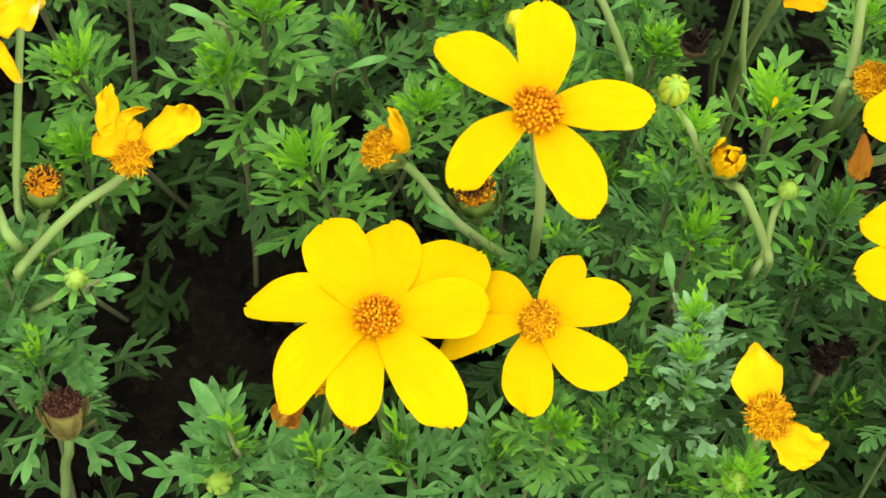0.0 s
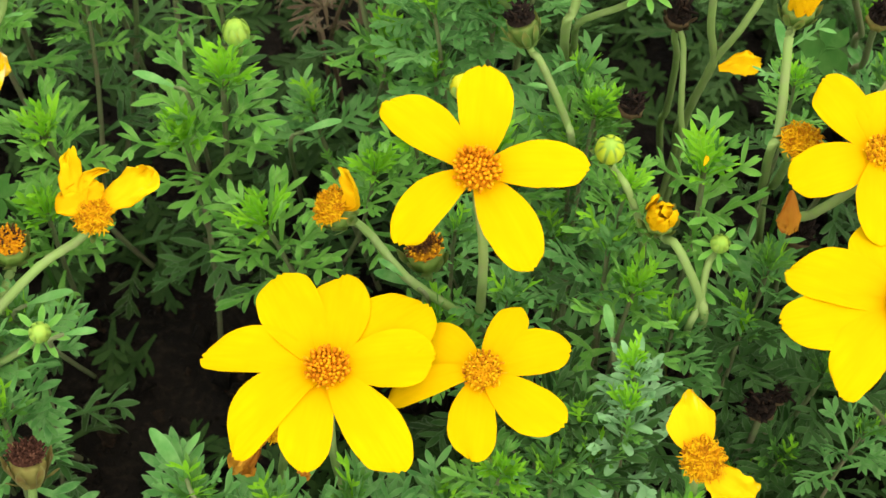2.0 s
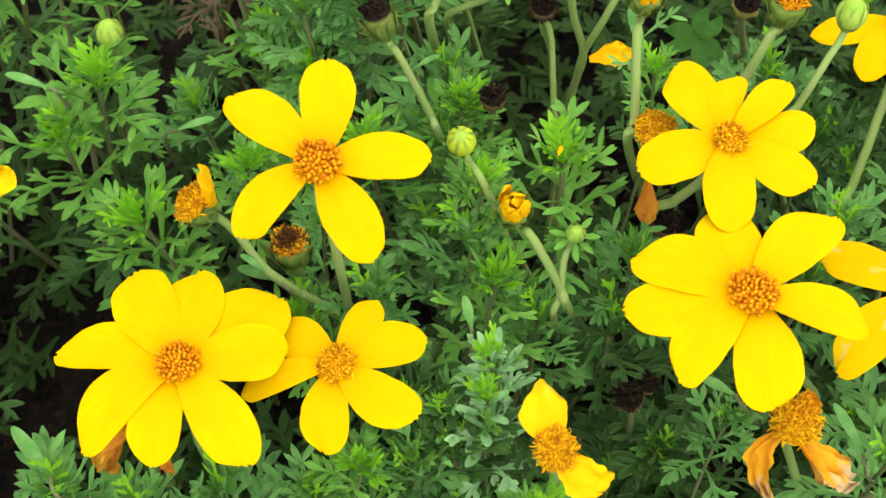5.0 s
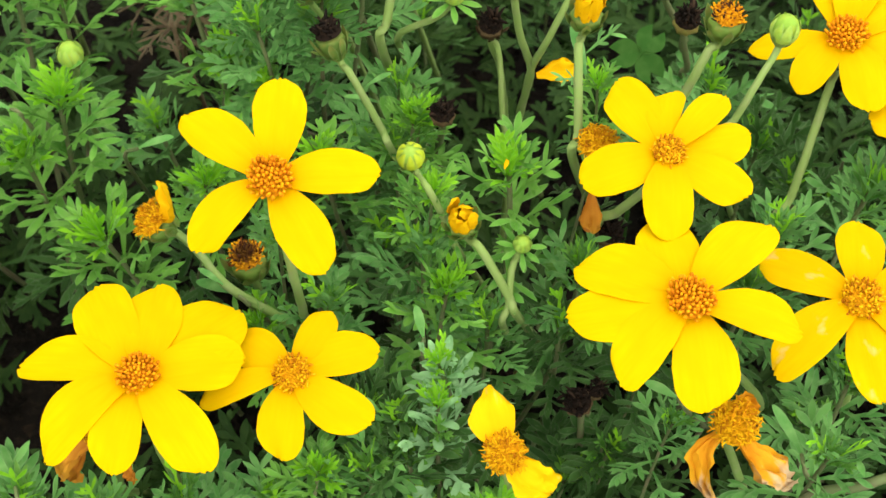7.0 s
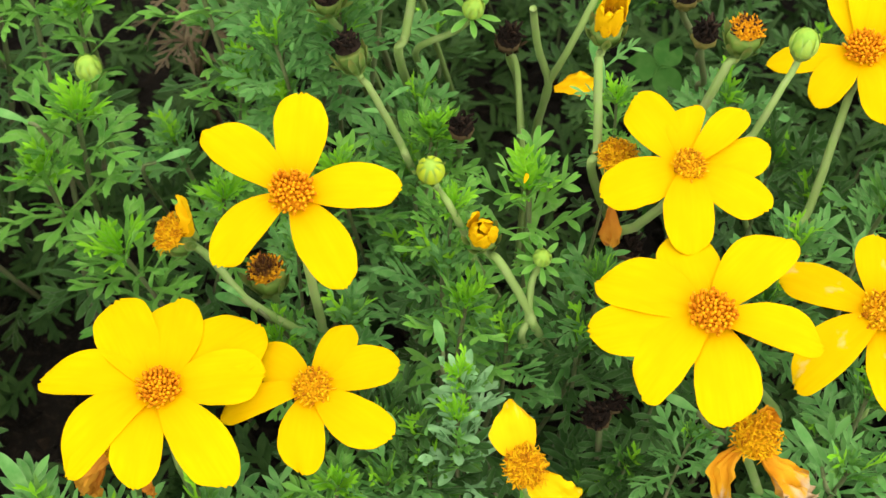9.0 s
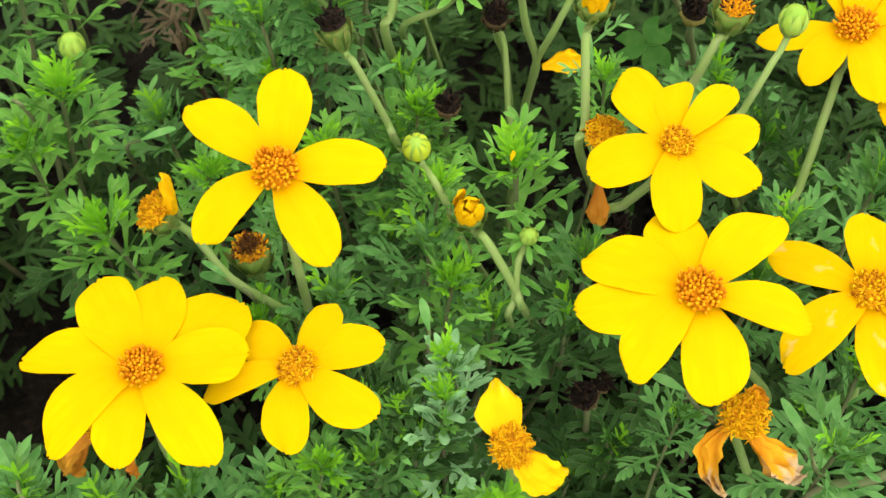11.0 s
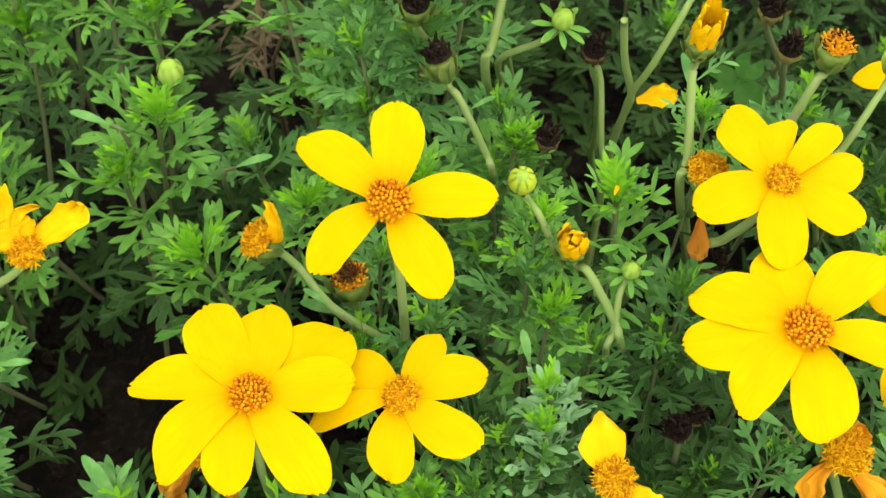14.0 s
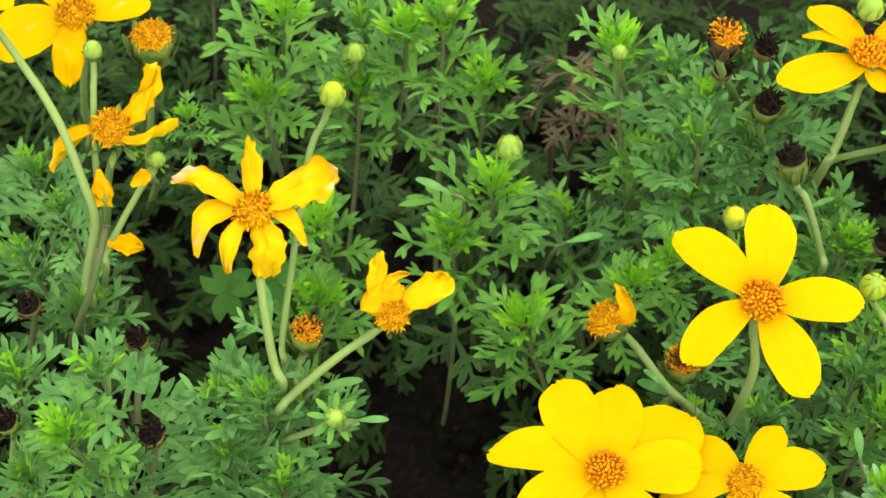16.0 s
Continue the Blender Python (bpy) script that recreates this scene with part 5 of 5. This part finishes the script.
grow(-0.003, -0.03, 0.062, 59, 1.1, (2, 6), 7)
grow(0.0100, -0.0340, 0.0730, 334, 0.95, (4, 7), 5)
grow(0.0680, 0.0170, 0.0980, 198, 1.0, (-7, 4), 1)
grow(0.0740, -0.0285, 0.0870, 107, 0.95, (-6, 3), 7)
grow(0.027, -0.011, 0.044, 151, 1.1, (-3, 2), 11)
grow(0.073, 0.059, 0.072, 328, 1.15, (7, 9), 11)
grow(0.08, 0.049, 0.07, 215, 1.15, (2, 10), 12)
grow(0.0910, 0.0330, 0.0900, 335, 1.1, (8, 0), 4)
grow(0.0810, -0.0100, 0.0850, 200, 1.05, (0, 2), 1)
grow(0.0620, 0.0090, 0.0900, 143, 1.05, (7, -2), 4)
grow(0.043, 0.002, 0.07, 202, 1.1, (-2, -3), 11)
grow(0.0460, -0.0170, 0.0800, 137, 0.7, (-4, 9), 7)
grow(-0.0270, 0.0690, 0.1040, 85, 1.0, (-7, 10), 7)
grow(-0.0400, 0.0620, 0.1100, 241, 1.0, (6, 6), 1)
grow(-0.0390, 0.0620, 0.0900, 80, 1.0, (-8, 0), 4)
grow(0.0620, 0.0710, 0.0800, 27, 1.1, (-1, 5), 7)
grow(-0.0170, 0.0480, 0.0850, 343, 1.0, (-2, -1), 4)
grow(-0.1830, -0.0002, 0.0824, 210, 1.1, (-6, -4), 1)
grow(0.0310, 0.0401, 0.1162, 233, 0.6, (-1, 6), 5)
grow(-0.0262, 0.0370, 0.0971, 304, 0.95, (-2, 5), 8)
grow(-0.0379, 0.0028, 0.0845, 214, 0.8, (8, 9), 8)


def dry_sprig(at, count, seed):
    """A withered side shoot with brown shrivelled leaves."""
    rng = random.Random(seed)
    thing = new("withered_sprig")
    thing.matrix_basis = Matrix.Translation(at)
    tagged(thing, "withered brown sprig with shrivelled leaves", "twig", "withered sprigs")
    stalk(thing, [Vector(at) + Vector((0.004, 0.002, 0.012)), Vector(at), Vector(at) + Vector((-0.002, 0.008, -0.02)), (at[0], at[1] + 0.02, GROUND)], 0.0004, 0.0007, LEAF_DRY)
    pool = [leaf_data(0.013, rng, LEAF_DRY, 2, 0.5, 0.7) for _ in range(3)]
    for k in range(count):
        part("leaf", pool[k % 3], thing, pose(0.003 * rng.uniform(-1, 1), 0.003 * rng.uniform(-1, 1), rng.uniform(-0.014, 0.012), 0, 0, rng.uniform(0, 360)) @ pose(0, 0, 0, rng.uniform(-40, 40), rng.uniform(-40, 40), 0))


dry_sprig((-0.064, 0.097, 0.066), 12, 3)
dry_sprig((-0.069, 0.108, 0.07), 8, 4)


# ---- the rest of the bed ----
def hollow(x, y, z=0.07, more=0.0):
    """Slanting gaps between the plants where the soil or the dark shows."""
    d = (0.07 - z) / 0.07
    x, y = x + 0.015 * d, y - 0.036 * d
    gaps = ((-0.103, -0.01, 0.015, 0.019), (-0.098, -0.033, 0.01, 0.013), (-0.088, -0.007, 0.007, 0.011), (-0.108, 0.060, 0.013, 0.016), (-0.152, 0.037, 0.013, 0.017),
            (-0.15, 0.014, 0.007, 0.009), (-0.097, -0.006, 0.016, 0.009), (-0.059, 0.081, 0.006, 0.015), (-0.078, 0.128, 0.008, 0.013), (-0.13, 0.13, 0.006, 0.009),
            (-0.091, -0.007, 0.007, 0.011), (0.059, 0.04, 0.008, 0.006), (0.029, -0.009, 0.015, 0.012), (0.012, -0.006, 0.006, 0.005), (-0.006, 0.074, 0.008, 0.008),
            (-0.009, 0.018, 0.004, 0.007), (-0.097, 0.009, 0.009, 0.008), (0.011, 0.074, 0.008, 0.011), (-0.019, 0.03, 0.006, 0.007), (0.026, 0.096, 0.007, 0.012),
            (-0.116, 0.022, 0.008, 0.008), (-0.12, -0.038, 0.03, 0.026), (-0.08, -0.002, 0.016, 0.018), (0.063, 0.056, 0.013, 0.012), (0.02, 0.076, 0.03, 0.02),
            (-0.064, 0.024, 0.014, 0.014), (-0.076, 0.097, 0.011, 0.012), (-0.107, 0.086, 0.008, 0.015), (0.011, -0.0, 0.005, 0.01), (0.014, 0.002, 0.010, 0.009))
    return any(((x - a) / (r + more)) ** 2 + ((y - b) / (q + more)) ** 2 < 1 for a, b, r, q in gaps)


def fill_bed():
    rng = random.Random(77)
    step, k = 0.0265, 0
    for j in range(11):
        for i in range(18):
            x = -0.285 + step * (i + 0.5 * (j % 2)) + rng.uniform(-0.006, 0.006)
            y = -0.105 + step * j + rng.uniform(-0.006, 0.006)
            z = 0.034 + 0.008 * noise.noise((x * 20, y * 20, 2)) + rng.uniform(-0.012, 0.006)
            k += 1
            if hollow(x, y, z, 0.015) or hollow(x, y, z - 0.02, 0.010) or any((x - a) ** 2 + (y - b) ** 2 < 0.0160**2 for a, b in SHOOTS):
                continue
            # fill kinds only: their darkened leaf colour imitates shade between the plants
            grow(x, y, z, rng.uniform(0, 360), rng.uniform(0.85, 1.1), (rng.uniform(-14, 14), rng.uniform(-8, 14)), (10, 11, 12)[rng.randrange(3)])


fill_bed()


def undergrowth():
    """Older leaves low down between the stems, deep shade painted into their green."""
    rng = random.Random(9)
    src = [leaf_data(0.020, rng, LEAF_OLD_SHADED, 3, 0.3) for _ in range(3)]
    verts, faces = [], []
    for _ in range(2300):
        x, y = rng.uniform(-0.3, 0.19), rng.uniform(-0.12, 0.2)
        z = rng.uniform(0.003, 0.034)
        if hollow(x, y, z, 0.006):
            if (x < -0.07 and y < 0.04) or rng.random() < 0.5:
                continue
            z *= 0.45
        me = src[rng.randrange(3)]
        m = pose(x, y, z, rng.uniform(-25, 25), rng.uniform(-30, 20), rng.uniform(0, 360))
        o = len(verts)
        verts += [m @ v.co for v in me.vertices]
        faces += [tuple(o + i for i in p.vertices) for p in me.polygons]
    tagged(new("undergrowth", data("undergrowth", verts, faces, LEAF_OLD_SHADED)), "older feathery leaves low between stems, coloured near-black for shade", "foliage", kind="stuff")


undergrowth()
